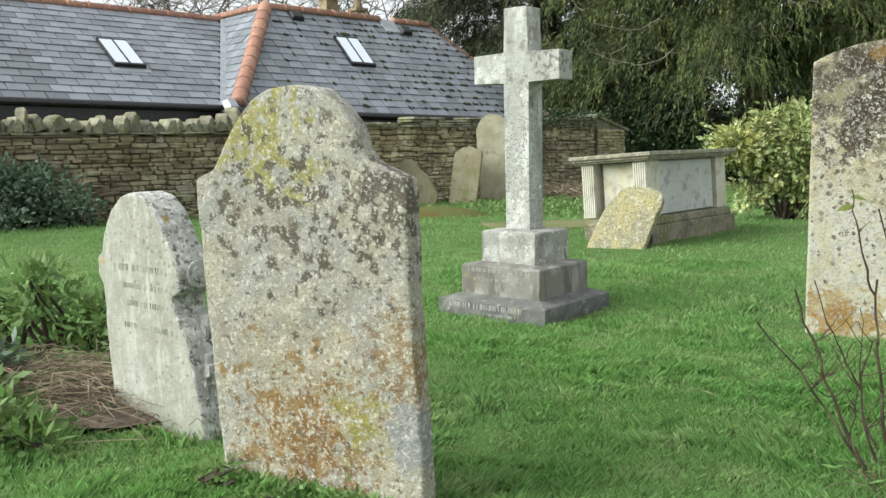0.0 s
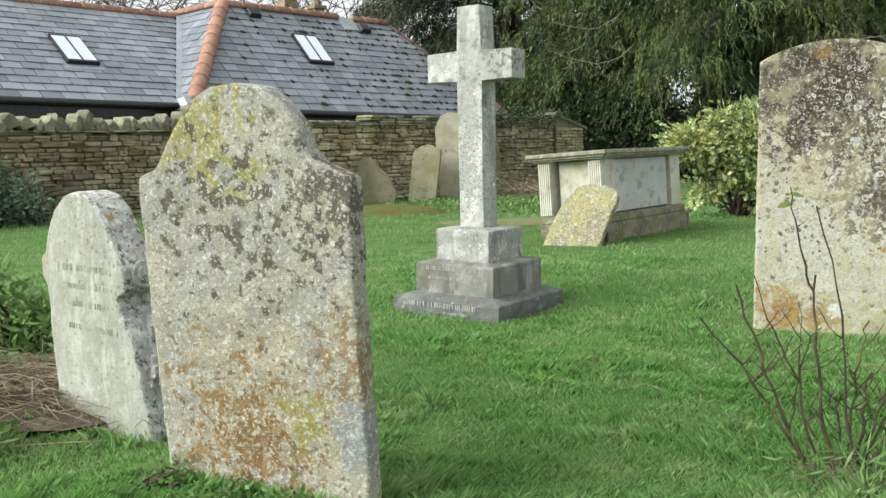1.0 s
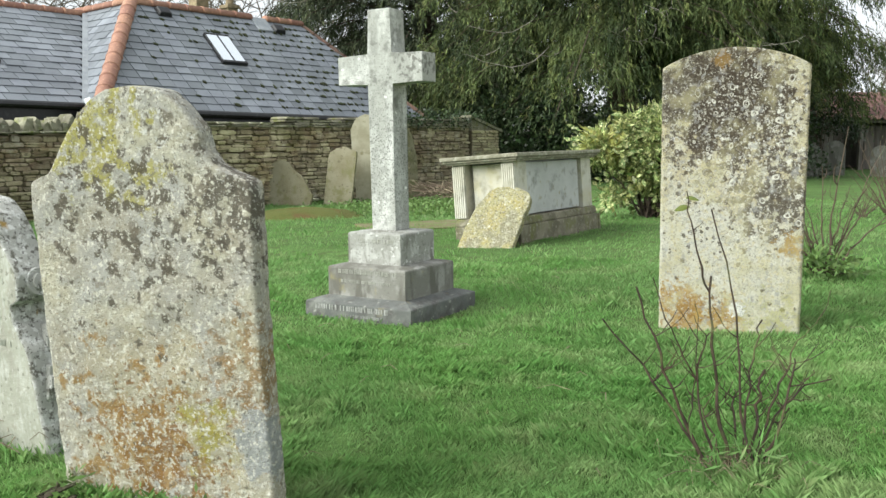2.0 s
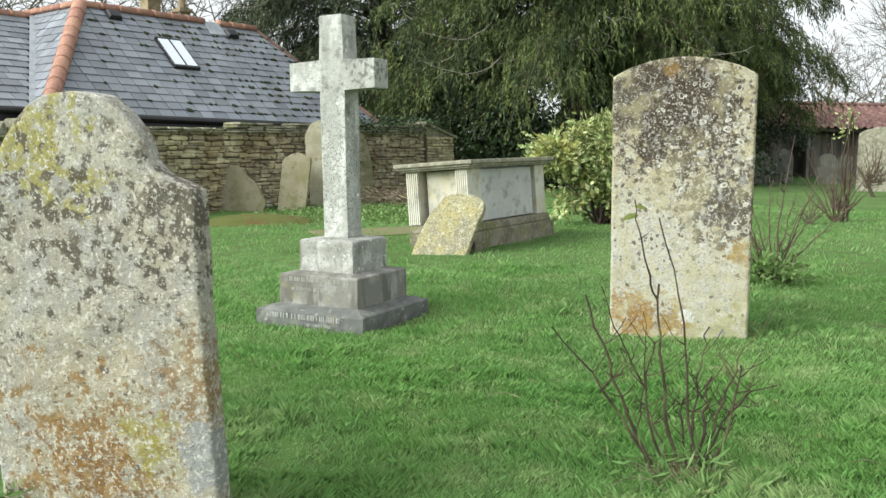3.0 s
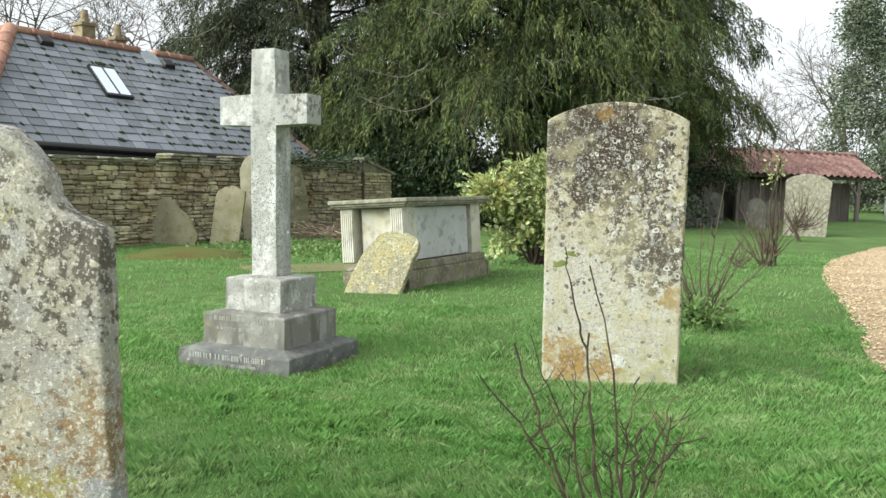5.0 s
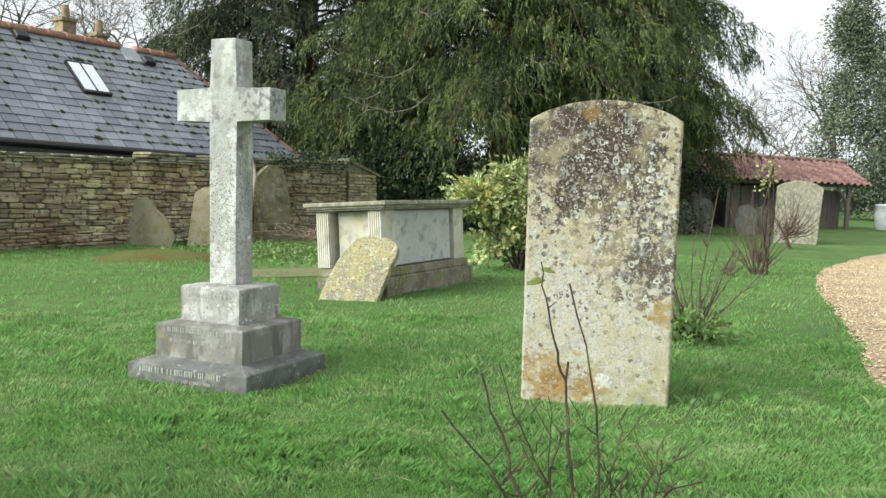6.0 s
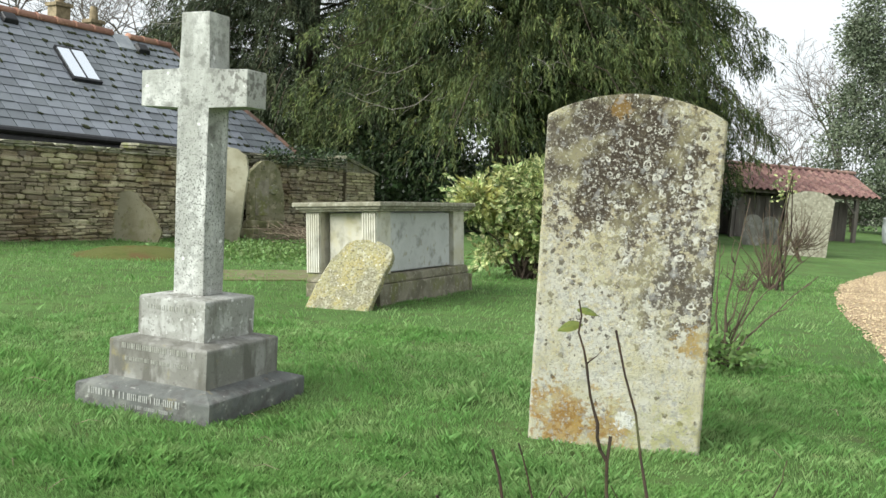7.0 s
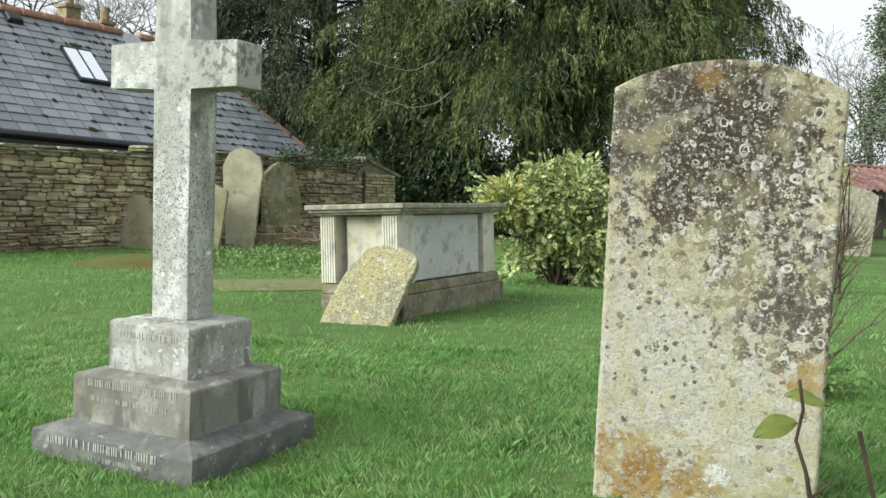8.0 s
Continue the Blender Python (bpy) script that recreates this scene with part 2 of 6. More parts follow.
M["spotted_limestone"] = surface("spotted_lichen_limestone", (0.49, 0.47, 0.345), [
    L((0.60, 0.575, 0.46), 9, 0.52, 0.12),
    L((0.41, 0.35, 0.21), 11, 0.55, 0.1, mix=0.8, near=(2.5, 4.7, 1.30, 0.7, 0.12)),
    L((0.57, 0.555, 0.475), 7, 0.55, 0.1, near=(2.35, 4.8, 0.5, 0.5, 0.2)),
    L((0.55, 0.49, 0.32), 34, 0.58, 0.05, mix=0.8, near=(2.5, 4.72, 1.1, 0.8, 0.05)),
    L((0.07, 0.052, 0.036), 23, 0.575, 0.03, mix=0.92, near=(2.48, 4.72, 1.30, 0.46, 0.20), detail=12.0),
    L((0.055, 0.041, 0.028), 14, 0.455, 0.05, mix=0.92, near=(2.47, 4.73, 1.38, 0.30, 0.40), detail=12.0),
    L((0.085, 0.07, 0.052), 22, 0.58, 0.035, mix=0.88, near=(2.19, 4.86, 1.42, 0.22, 0.26), detail=12.0),
    L((0.08, 0.065, 0.05), 24, 0.60, 0.03, mix=0.9, near=(2.78, 4.62, 0.80, 0.36, 0.22), detail=12.0),
    L((0.085, 0.07, 0.052), 30, 0.42, 0.05, kind="spots", mix=0.88, near=(2.66, 4.66, 1.05, 0.75, 0.24), grow=0.86),
    L((0.70, 0.685, 0.60), 17, 0.42, 0.05, kind="rings", keep=0.62, mix=0.95, near=(2.76, 4.63, 1.0, 0.46, 0.26)),
    L((0.66, 0.64, 0.56), 26, 0.43, 0.06, kind="rings", keep=0.74, mix=0.85, near=(2.55, 4.71, 1.05, 0.40, 0.20)),
    L((0.70, 0.685, 0.62), 55, 0.63, 0.03, mix=0.88, near=(2.65, 4.67, 1.1, 0.6, 0.06), detail=10.0),
    L((0.40, 0.25, 0.07), 17, 0.565, 0.05, mix=0.85, near=(2.27, 4.82, 0.115, 0.18, 0.20), detail=9.0),
    L((0.27, 0.145, 0.035), 36, 0.62, 0.05, mix=0.75, near=(2.27, 4.82, 0.115, 0.20, 0.20), detail=9.0),
    L((0.40, 0.26, 0.075), 19, 0.59, 0.05, mix=0.8, near=(2.47, 4.74, 0.085, 0.14, 0.19), detail=9.0),
    L((0.28, 0.155, 0.04), 40, 0.63, 0.05, mix=0.75, near=(2.48, 4.74, 0.085, 0.15, 0.2), detail=9.0),
    L((0.40, 0.25, 0.06), 24, 0.62, 0.05, mix=0.8, near=(2.83, 4.6, 0.52, 0.12, 0.2)),
    L((0.30, 0.175, 0.045), 26, 0.60, 0.05, mix=0.7, near=(2.44, 4.75, 1.60, 0.07, 0.28)),
    L((0.37, 0.36, 0.13), 16, 0.56, 0.08, mix=0.6, near=(2.75, 4.63, 0.06, 0.18, 0.2)),
    L((0.76, 0.76, 0.72), 40, 0.58, 0.05, near=(2.55, 4.71, 0.12, 0.055, 0.28)),
    L((0.33, 0.33, 0.32), 26, 0.60, 0.04, mix=0.65, detail=10.0), L((0.50, 0.46, 0.27), 6, 0.55, 0.08, mix=0.5),
    L((0.30, 0.295, 0.29), 34, 0.44, 0.05, kind="spots", mix=0.6, grow=0.74), L((0.20, 0.175, 0.135), 80, 0.575, 0.03, mix=0.7, detail=8.0, near=(2.55, 4.71, 1.2, 1.0, 0.03)),
    L((0.62, 0.60, 0.52), 80, 0.61, 0.04, mix=0.65, detail=8.0),
], 0.95, 0.9, 45, 0.8)
M["pale_slab"] = surface("pale_white_headstone", (0.37, 0.375, 0.315), [L((0.29, 0.295, 0.235), 4, 0.5, 0.2), L((0.30, 0.29, 0.245), 30, 0.55, 0.08, mix=0.7, stretch=(1, 1, 0.35), near=(-0.95, 2.7, 0.80, 0.4, 0.10)), L((0.50, 0.50, 0.45), 60, 0.58, 0.06, mix=0.45, stretch=(1, 1, 0.6)), L((0.48, 0.485, 0.44), 14, 0.58, 0.1, stretch=(1, 1, 0.3)), L((0.27, 0.255, 0.20), 26, 0.64, 0.06, mix=0.7), L((0.45, 0.29, 0.09), 10, 0.66, 0.06, near=(-1.22, 2.9, 0.72, 0.08, 0.12)), L((0.17, 0.165, 0.13), 45, 0.36, 0.08, kind="spots", mix=0.7, near=(-0.75, 2.65, 0.85, 0.2, 0.2))], 0.85, 0.5, 45, 0.5)
M["rough_edge"] = surface("rough_lichened_edge", (0.56, 0.555, 0.51), [L((0.17, 0.16, 0.13), 26, 0.585, 0.04, mix=0.9, detail=10.0), L((0.78, 0.78, 0.74), 34, 0.55, 0.035, detail=10.0), L((0.12, 0.11, 0.09), 60, 0.60, 0.03, mix=0.8), L((0.42, 0.27, 0.08), 9, 0.68, 0.05)], 0.95, 1.0, 40, 0.8)
M["cross_stone"] = surface("grey_white_cross_stone", (0.37, 0.375, 0.34), [L((0.56, 0.565, 0.53), 6, 0.52, 0.08, stretch=(1, 1, 0.35)), L((0.24, 0.245, 0.22), 5, 0.58, 0.09, stretch=(1, 1, 0.4), mix=0.75), L((0.28, 0.285, 0.26), 26, 0.55, 0.08, mix=0.7), L((0.17, 0.17, 0.15), 58, 0.65, 0.04, mix=0.5, detail=10.0), L((0.12, 0.12, 0.105), 120, 0.64, 0.04, mix=0.5), L((0.76, 0.76, 0.73), 17, 0.40, 0.05, kind="spots", grow=0.56), L((0.075, 0.075, 0.066), 95, 0.61, 0.025, mix=0.8, detail=6.0, near=(0.40, 5.44, 1.05, 0.45, 0.06)), L((0.13, 0.125, 0.11), 26, 0.60, 0.04, mix=0.75, detail=10.0, near=(0.66, 5.32, 1.62, 0.16, 0.12)), L((0.13, 0.13, 0.115), 9, 0.63, 0.05, mix=0.6, detail=10.0, near=(0.47, 5.52, 1.8, 0.7, 0.04))], 0.9, 0.5, 60, 0.5)
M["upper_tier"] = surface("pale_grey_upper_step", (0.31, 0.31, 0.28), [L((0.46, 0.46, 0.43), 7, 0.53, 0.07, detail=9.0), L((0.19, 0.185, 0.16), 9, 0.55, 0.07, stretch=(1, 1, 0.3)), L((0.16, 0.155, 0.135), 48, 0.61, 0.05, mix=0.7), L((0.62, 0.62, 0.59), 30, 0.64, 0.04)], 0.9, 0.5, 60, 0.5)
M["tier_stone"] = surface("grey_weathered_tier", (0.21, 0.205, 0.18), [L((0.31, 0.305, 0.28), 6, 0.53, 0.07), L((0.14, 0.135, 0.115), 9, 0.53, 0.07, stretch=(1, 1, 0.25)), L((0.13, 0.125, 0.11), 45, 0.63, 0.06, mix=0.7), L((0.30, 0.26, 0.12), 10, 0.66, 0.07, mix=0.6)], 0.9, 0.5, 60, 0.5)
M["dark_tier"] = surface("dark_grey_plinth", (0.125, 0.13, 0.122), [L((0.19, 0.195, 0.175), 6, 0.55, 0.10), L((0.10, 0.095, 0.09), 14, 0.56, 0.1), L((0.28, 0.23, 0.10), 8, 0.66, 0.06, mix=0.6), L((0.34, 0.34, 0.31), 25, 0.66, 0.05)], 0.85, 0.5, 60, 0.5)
M["letter_lead"] = surface("pale_lead_lettering", (0.42, 0.42, 0.40), [L((0.24, 0.24, 0.22), 30, 0.55, 0.1)], 0.8)
M["letter_dark"] = surface("worn_cut_lettering", (0.34, 0.34, 0.295), [L((0.42, 0.415, 0.37), 30, 0.5, 0.15)], 0.9)
M["letter_faint"] = surface("faint_worn_lettering", (0.30, 0.31, 0.26), [L((0.42, 0.43, 0.37), 24, 0.5, 0.12)], 0.9)
M["tomb_stone"] = surface("pale_chest_tomb_stone", (0.50, 0.475, 0.385), [L((0.56, 0.545, 0.475), 3, 0.5, 0.15), L((0.38, 0.36, 0.285), 9, 0.58, 0.1), L((0.20, 0.195, 0.17), 5, 0.66, 0.08, mix=0.6, stretch=(1, 1, 0.4)), L((0.48, 0.43, 0.24), 4, 0.6, 0.1, mix=0.6)], 0.9, 0.4, 50, 0.5)
M["tomb_grey"] = surface("grey_panel_stone", (0.40, 0.405, 0.39), [L((0.50, 0.505, 0.49), 3, 0.5, 0.15), L((0.26, 0.265, 0.25), 6, 0.60, 0.1), L((0.33, 0.31, 0.22), 12, 0.64, 0.08)], 0.85, 0.3, 50)
M["tomb_lid"] = surface("lichened_lid_stone", (0.31, 0.295, 0.225), [L((0.22, 0.205, 0.15), 9, 0.5, 0.12), L((0.42, 0.405, 0.32), 14, 0.58, 0.1), L((0.14, 0.13, 0.10), 24, 0.64, 0.06)], 0.95, 0.7, 40, 0.5)
M["tomb_base"] = surface("mossy_tomb_plinth", (0.25, 0.23, 0.17), [L((0.15, 0.135, 0.095), 4, 0.5, 0.12), L((0.17, 0.18, 0.06), 3, 0.58, 0.1), L((0.32, 0.29, 0.22), 18, 0.60, 0.06)], 0.95, 0.8, 30, 0.5)
M["yellow_slab"] = surface("yellow_lichened_slab", (0.34, 0.315, 0.165), [L((0.37, 0.32, 0.14), 6, 0.52, 0.08), L((0.22, 0.21, 0.15), 4, 0.53, 0.06, mix=0.75, detail=10.0), L((0.48, 0.46, 0.33), 11, 0.60, 0.05, mix=0.8, detail=10.0), L((0.44, 0.42, 0.33), 50, 0.57, 0.06), L((0.16, 0.14, 0.085), 55, 0.575, 0.05, detail=10.0), L((0.70, 0.69, 0.62), 26, 0.66, 0.05)], 0.95, 0.8, 40, 0.6)
M["buff_slab"] = surface("buff_mossy_slab", (0.235, 0.21, 0.13), [L((0.30, 0.275, 0.19), 3, 0.5, 0.15), L((0.20, 0.19, 0.09), 5, 0.58, 0.1), L((0.16, 0.14, 0.09), 15, 0.64, 0.06)], 0.95, 0.5, 40)
M["moss_slab"] = surface("dark_mossy_monument_stone", (0.21, 0.195, 0.125), [L((0.13, 0.13, 0.06), 4, 0.5, 0.12), L((0.30, 0.27, 0.18), 7, 0.6, 0.08), L((0.08, 0.075, 0.05), 13, 0.62, 0.06)], 0.95, 0.7, 30, 0.5)
M["pale_buff"] = surface("pale_buff_slab", (0.36, 0.34, 0.25), [L((0.27, 0.25, 0.17), 4, 0.5, 0.15), L((0.22, 0.20, 0.12), 9, 0.64, 0.08)], 0.95, 0.5, 40)
M["bark"] = surface("dark_bark", (0.10, 0.075, 0.055), [L((0.06, 0.045, 0.035), 8, 0.5, 0.15, stretch=(1, 1, 0.3)), L((0.11, 0.12, 0.06), 3, 0.62, 0.1)], 0.95, 1.0, 20, 0.5)
M["pale_twig"] = surface("bare_grey_twig", (0.15, 0.125, 0.10), [L((0.10, 0.085, 0.07), 5, 0.5, 0.15)], 0.9)
M["rose_stem"] = surface("brown_rose_stem", (0.036, 0.025, 0.02), [L((0.065, 0.042, 0.028), 18, 0.5, 0.15), L((0.12, 0.13, 0.05), 7, 0.6, 0.1)], 0.8)
M["dead_wood"] = surface("pale_dead_branch", (0.26, 0.245, 0.21), [L((0.18, 0.16, 0.13), 9, 0.5, 0.15)], 0.9)
M["wild_stem"] = surface("brown_wild_rose_stem", (0.085, 0.062, 0.046), [L((0.12, 0.085, 0.06), 14, 0.5, 0.15), L((0.09, 0.10, 0.045), 7, 0.6, 0.1)], 0.85)
M["yew"] = surface("yew_needles", (0.10, 0.132, 0.045), [L((0.035, 0.055, 0.022), 0.8, 0.5, 0.10), L((0.18, 0.21, 0.066), 2.6, 0.56, 0.08, stretch=(1, 1, 0.4)), L((0.034, 0.052, 0.02), 3.4, 0.58, 0.08, stretch=(1, 1, 0.35), mix=0.8), L((0.14, 0.10, 0.045), 1.7, 0.66, 0.08, mix=0.8)], 0.7, island=0.4, through_light=0.2)
M["dark_yew"] = surface("dark_conifer_needles", (0.062, 0.08, 0.04), [L((0.03, 0.042, 0.021), 0.8, 0.5, 0.12), L((0.12, 0.135, 0.065), 1.6, 0.58, 0.08, stretch=(1, 1, 0.4))], 0.7, island=0.4, through_light=0.12)
M["ivy"] = surface("dark_ivy_leaf", (0.035, 0.06, 0.02), [L((0.02, 0.035, 0.014), 2, 0.5, 0.15), L((0.07, 0.10, 0.035), 5, 0.62, 0.1)], 0.45, island=0.45, spec=0.4)
M["laurel"] = surface("spotted_laurel_leaf", (0.20, 0.27, 0.09), [L((0.11, 0.165, 0.055), 3, 0.5, 0.15), L((0.56, 0.56, 0.27), 26, 0.53, 0.06), L((0.50, 0.48, 0.16), 2.2, 0.64, 0.08, near=(3.4, 12.5, 1.3, 0.9, 0.08))], 0.4, island=0.35, through_light=0.2, spec=0.4)
M["shrub"] = surface("dark_shrub_leaf", (0.125, 0.185, 0.115), [L((0.08, 0.12, 0.075), 3, 0.5, 0.15), L((0.21, 0.27, 0.18), 7, 0.62, 0.1)], 0.5, island=0.4, through_light=0.15)
M["herb"] = surface("bright_herb_leaf", (0.17, 0.27, 0.085), [L((0.12, 0.20, 0.06), 8, 0.5, 0.15), L((0.22, 0.31, 0.10), 13, 0.62, 0.1)], 0.5, island=0.3, through_light=0.3)
M["straw"] = surface("dry_stalks", (0.34, 0.27, 0.19), [L((0.17, 0.125, 0.09), 14, 0.48, 0.12)], 0.95, island=0.45)
M["soil"] = surface("brown_debris_soil", (0.11, 0.088, 0.066), [L((0.18, 0.14, 0.10), 12, 0.5, 0.15), L((0.055, 0.04, 0.03), 30, 0.6, 0.1)], 1.0, 1.0, 35, 0.6)
M["board"] = surface("grey_weathered_board", (0.17, 0.15, 0.13), [L((0.11, 0.095, 0.085), 5, 0.5, 0.15, stretch=(1, 1, 0.15)), L((0.24, 0.225, 0.20), 9, 0.6, 0.1, stretch=(1, 1, 0.15))], 0.95, 0.4, 30, island=0.2, piece=0.2)
M["white_paint"] = surface("white_paint", (0.62, 0.64, 0.66), [L((0.5, 0.52, 0.54), 5, 0.5, 0.2)], 0.6)
M["rose_leaf"] = surface("yellow_green_rose_leaf", (0.16, 0.19, 0.04), [L((0.10, 0.14, 0.03), 40, 0.55, 0.1)], 0.5, through_light=0.25)
# paler than the near ivy: haze of distance is put into the leaf colour
M["far_ivy"] = surface("hazed_far_ivy_leaf", (0.14, 0.165, 0.105), [L((0.09, 0.115, 0.07), 0.5, 0.5, 0.15), L((0.22, 0.24, 0.17), 1.1, 0.6, 0.1)], 0.7, island=0.4)
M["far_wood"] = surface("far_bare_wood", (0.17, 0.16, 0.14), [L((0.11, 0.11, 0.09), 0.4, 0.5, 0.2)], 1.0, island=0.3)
glass = bpy.data.materials.new("skylight_glass")
glass.use_nodes = True
gb = glass.node_tree.nodes["Principled BSDF"]
gb.inputs["Base Color"].default_value, gb.inputs["Roughness"].default_value, gb.inputs["Metallic"].default_value = (0.86, 0.90, 0.95, 1), 0.06, 0.9
gn = glass.node_tree.nodes.new("ShaderNodeTexNoise")
gn.inputs["Scale"].default_value = 3.0
gk = glass.node_tree.nodes.new("ShaderNodeBump")
gk.inputs["Strength"].default_value = 0.05
glass.node_tree.links.new(gn.outputs["Fac"], gk.inputs["Height"])
glass.node_tree.links.new(gk.outputs[0], gb.inputs["Normal"])
M["glass"] = glass


# ---- tools for meshes ----
def mesh_of(name, verts, faces, material, smooth=False):
    me = bpy.data.meshes.new(name)
    me.from_pydata([tuple(v) for v in verts], [], faces)
    me.materials.append(material)
    if smooth:
        me.polygons.foreach_set("use_smooth", [True] * len(me.polygons))
    me.update()
    return me


def fast_mesh(name, verts, sides, material):
    """A mesh of separate faces: verts is n x sides x 3."""
    v = np.asarray(verts, dtype=np.float32).reshape(-1, 3)
    count = len(v) // sides
    me = bpy.data.meshes.new(name)
    me.vertices.add(len(v))
    me.vertices.foreach_set("co", v.ravel())
    me.loops.add(len(v))
    me.loops.foreach_set("vertex_index", np.arange(len(v), dtype=np.int32))
    me.polygons.add(count)
    me.polygons.foreach_set("loop_start", np.arange(0, len(v), sides, dtype=np.int32))
    me.polygons.foreach_set("loop_total", np.full(count, sides, dtype=np.int32))
    me.materials.append(material)
    me.update()
    me.validate()
    return me


def part(name, bm, material, parent=None, label="", smooth=False):
    me = bpy.data.meshes.new(name)
    bmesh.ops.recalc_face_normals(bm, faces=bm.faces)
    bm.to_mesh(me)
    bm.free()
    me.materials.append(material)
    if smooth:
        me.polygons.foreach_set("use_smooth", [True] * len(me.polygons))
    ob = new(name, me)
    ob.parent = parent
    if label:
        tagged(ob, label)
    return ob


def empty(name, m, label, category, group="", kind=""):
    ob = new(name)
    ob.empty_display_size = 0.1
    ob.matrix_world = m
    return tagged(ob, label, category, group, kind)


def box(bm, x0, x1, y0, y1, z0, z1, bevel=0.0, taper=1.0):
    cx, cy = (x0 + x1) / 2, (y0 + y1) / 2
    v = [bm.verts.new((x, y, z0)) for x, y in ((x0, y0), (x1, y0), (x1, y1), (x0, y1))]
    w = [bm.verts.new((cx + (x - cx) * taper, cy + (y - cy) * taper, z1)) for x, y in ((x0, y0), (x1, y0), (x1, y1), (x0, y1))]
    f = [bm.faces.new(v[::-1]), bm.faces.new(w)] + [bm.faces.new((v[i], v[(i + 1) % 4], w[(i + 1) % 4], w[i])) for i in range(4)]
    if bevel:
        edges = list({e for g in f for e in g.edges})
        bmesh.ops.bevel(bm, geom=edges, offset=bevel, segments=2, affect="EDGES", profile=0.6)
    return bm


def slab(outline, thick, bevel=0.012, wear=0.0, seed=0):
    """A standing stone: its outline in x and z, drawn back along y by its thickness, with worn edges."""
    rnd = random.Random(seed)
    pts = []
    for i, (x, z) in enumerate(outline):
        x2, z2 = outline[(i + 1) % len(outline)]
        steps = max(1, int(math.hypot(x2 - x, z2 - z) / 0.035)) if wear else 1
        for k in range(steps):
            f = k / steps
            pts.append((x + (x2 - x) * f + rnd.uniform(-wear, wear), z + (z2 - z) * f + rnd.uniform(-wear, wear)))
    bm = bmesh.new()
    front = [bm.verts.new((x, 0, z)) for x, z in pts]
    back = [bm.verts.new((x, thick, z)) for x, z in pts]
    f = bm.faces.new(front)
    g = bm.faces.new(back[::-1])
    for i in range(len(pts)):
        j = (i + 1) % len(pts)
        bm.faces.new((front[j], front[i], back[i], back[j]))
    bmesh.ops.bevel(bm, geom=list(f.edges) + list(g.edges), offset=bevel, segments=2, affect="EDGES", profile=0.5)
    return bm


def weathered_slab(outline, thick, seed, nx=56, dz=0.011, relief=0.005, ragged=0.006, radius=0.016):
    """A standing stone with a weathered, uneven face: rows of vertices between the outline's two sides."""
    zs = [z for _, z in outline]
    z0, z1 = min(zs), max(zs)

    def extent(z):
        hits = []
        for i, (x, a) in enumerate(outline):
            x2, b = outline[(i + 1) % len(outline)]
            if (a - z) * (b - z) <= 0 and abs(a - b) > 1e-9:
                hits.append(x + (x2 - x) * (z - a) / (b - a))
        return min(hits), max(hits)

    rows = max(8, int((z1 - z0) / dz))
    levels = [z0 + (z1 - z0 - 0.0015) * (i / rows) for i in range(rows)]
    levels += [z1 - 0.0015 * 0.4 ** k for k in range(3)]
    verts, faces = [], []
    n = nx + 1
    for side in (0, 1):
        for z in levels:
            l, r = extent(z)
            wob = 0.6 * noise.noise((z * 9, seed, 0.0)) + 0.4 * noise.noise((z * 34, seed, 5.0))
            wob2 = 0.6 * noise.noise((z * 9, seed, 9.0)) + 0.4 * noise.noise((z * 34, seed, 15.0))
            l, r = l + ragged * wob, r + ragged * wob2
            for i in range(n):
                u = 0.5 - 0.5 * math.cos(math.pi * i / nx)
                u = 0.5 * u + 0.5 * i / nx
                x = l + (r - l) * u
                d = min(x - l, r - x, (z1 - z) * 1.2 + 0.002)
                e = min(1.0, max(0.0, d / radius))
                y = radius * (1 - math.sqrt(max(0.0, 1 - (1 - e) ** 2)))
                p = (x * 7 + side * 31, seed * 3.7, z * 7)
                y -= relief * (noise.noise(p) + 0.55 * noise.noise((p[0] * 3.1, p[1], p[2] * 3.1)) + 0.30 * noise.noise((p[0] * 8.3, p[1], p[2] * 8.3))) * (0.35 + 0.65 * e)
                zz = z + 0.5 * ragged * noise.noise((x * 14, seed, 2.0)) * min(1.0, max(0.0, (z - z0) / 0.2))
                verts.append((x, y if side == 0 else thick - y, zz))
    m = len(levels)
    for side in (0, 1):
        o = side * m * n
        for j in range(m - 1):
            for i in range(nx):
                q = (o + j * n + i, o + j * n + i + 1, o + (j + 1) * n + i + 1, o + (j + 1) * n + i)
                faces.append(q if side == 0 else q[::-1])
    h = m * n
    for j in range(m - 1):
        faces.append((j * n, (j + 1) * n, h + (j + 1) * n, h + j * n))
        faces.append((j * n + nx, h + j * n + nx, h + (j + 1) * n + nx, (j + 1) * n + nx))
    for i in range(nx):
        faces.append(((m - 1) * n + i, (m - 1) * n + i + 1, h + (m - 1) * n + i + 1, h + (m - 1) * n + i))
        faces.append((i + 1, i, h + i, h + i + 1))
    return verts, faces


def arc(cx, cz, rx, rz, a0, a1, n):
    return [(cx + rx * math.cos(radians(a0 + (a1 - a0) * i / n)), cz + rz * math.sin(radians(a0 + (a1 - a0) * i / n))) for i in range(n + 1)]


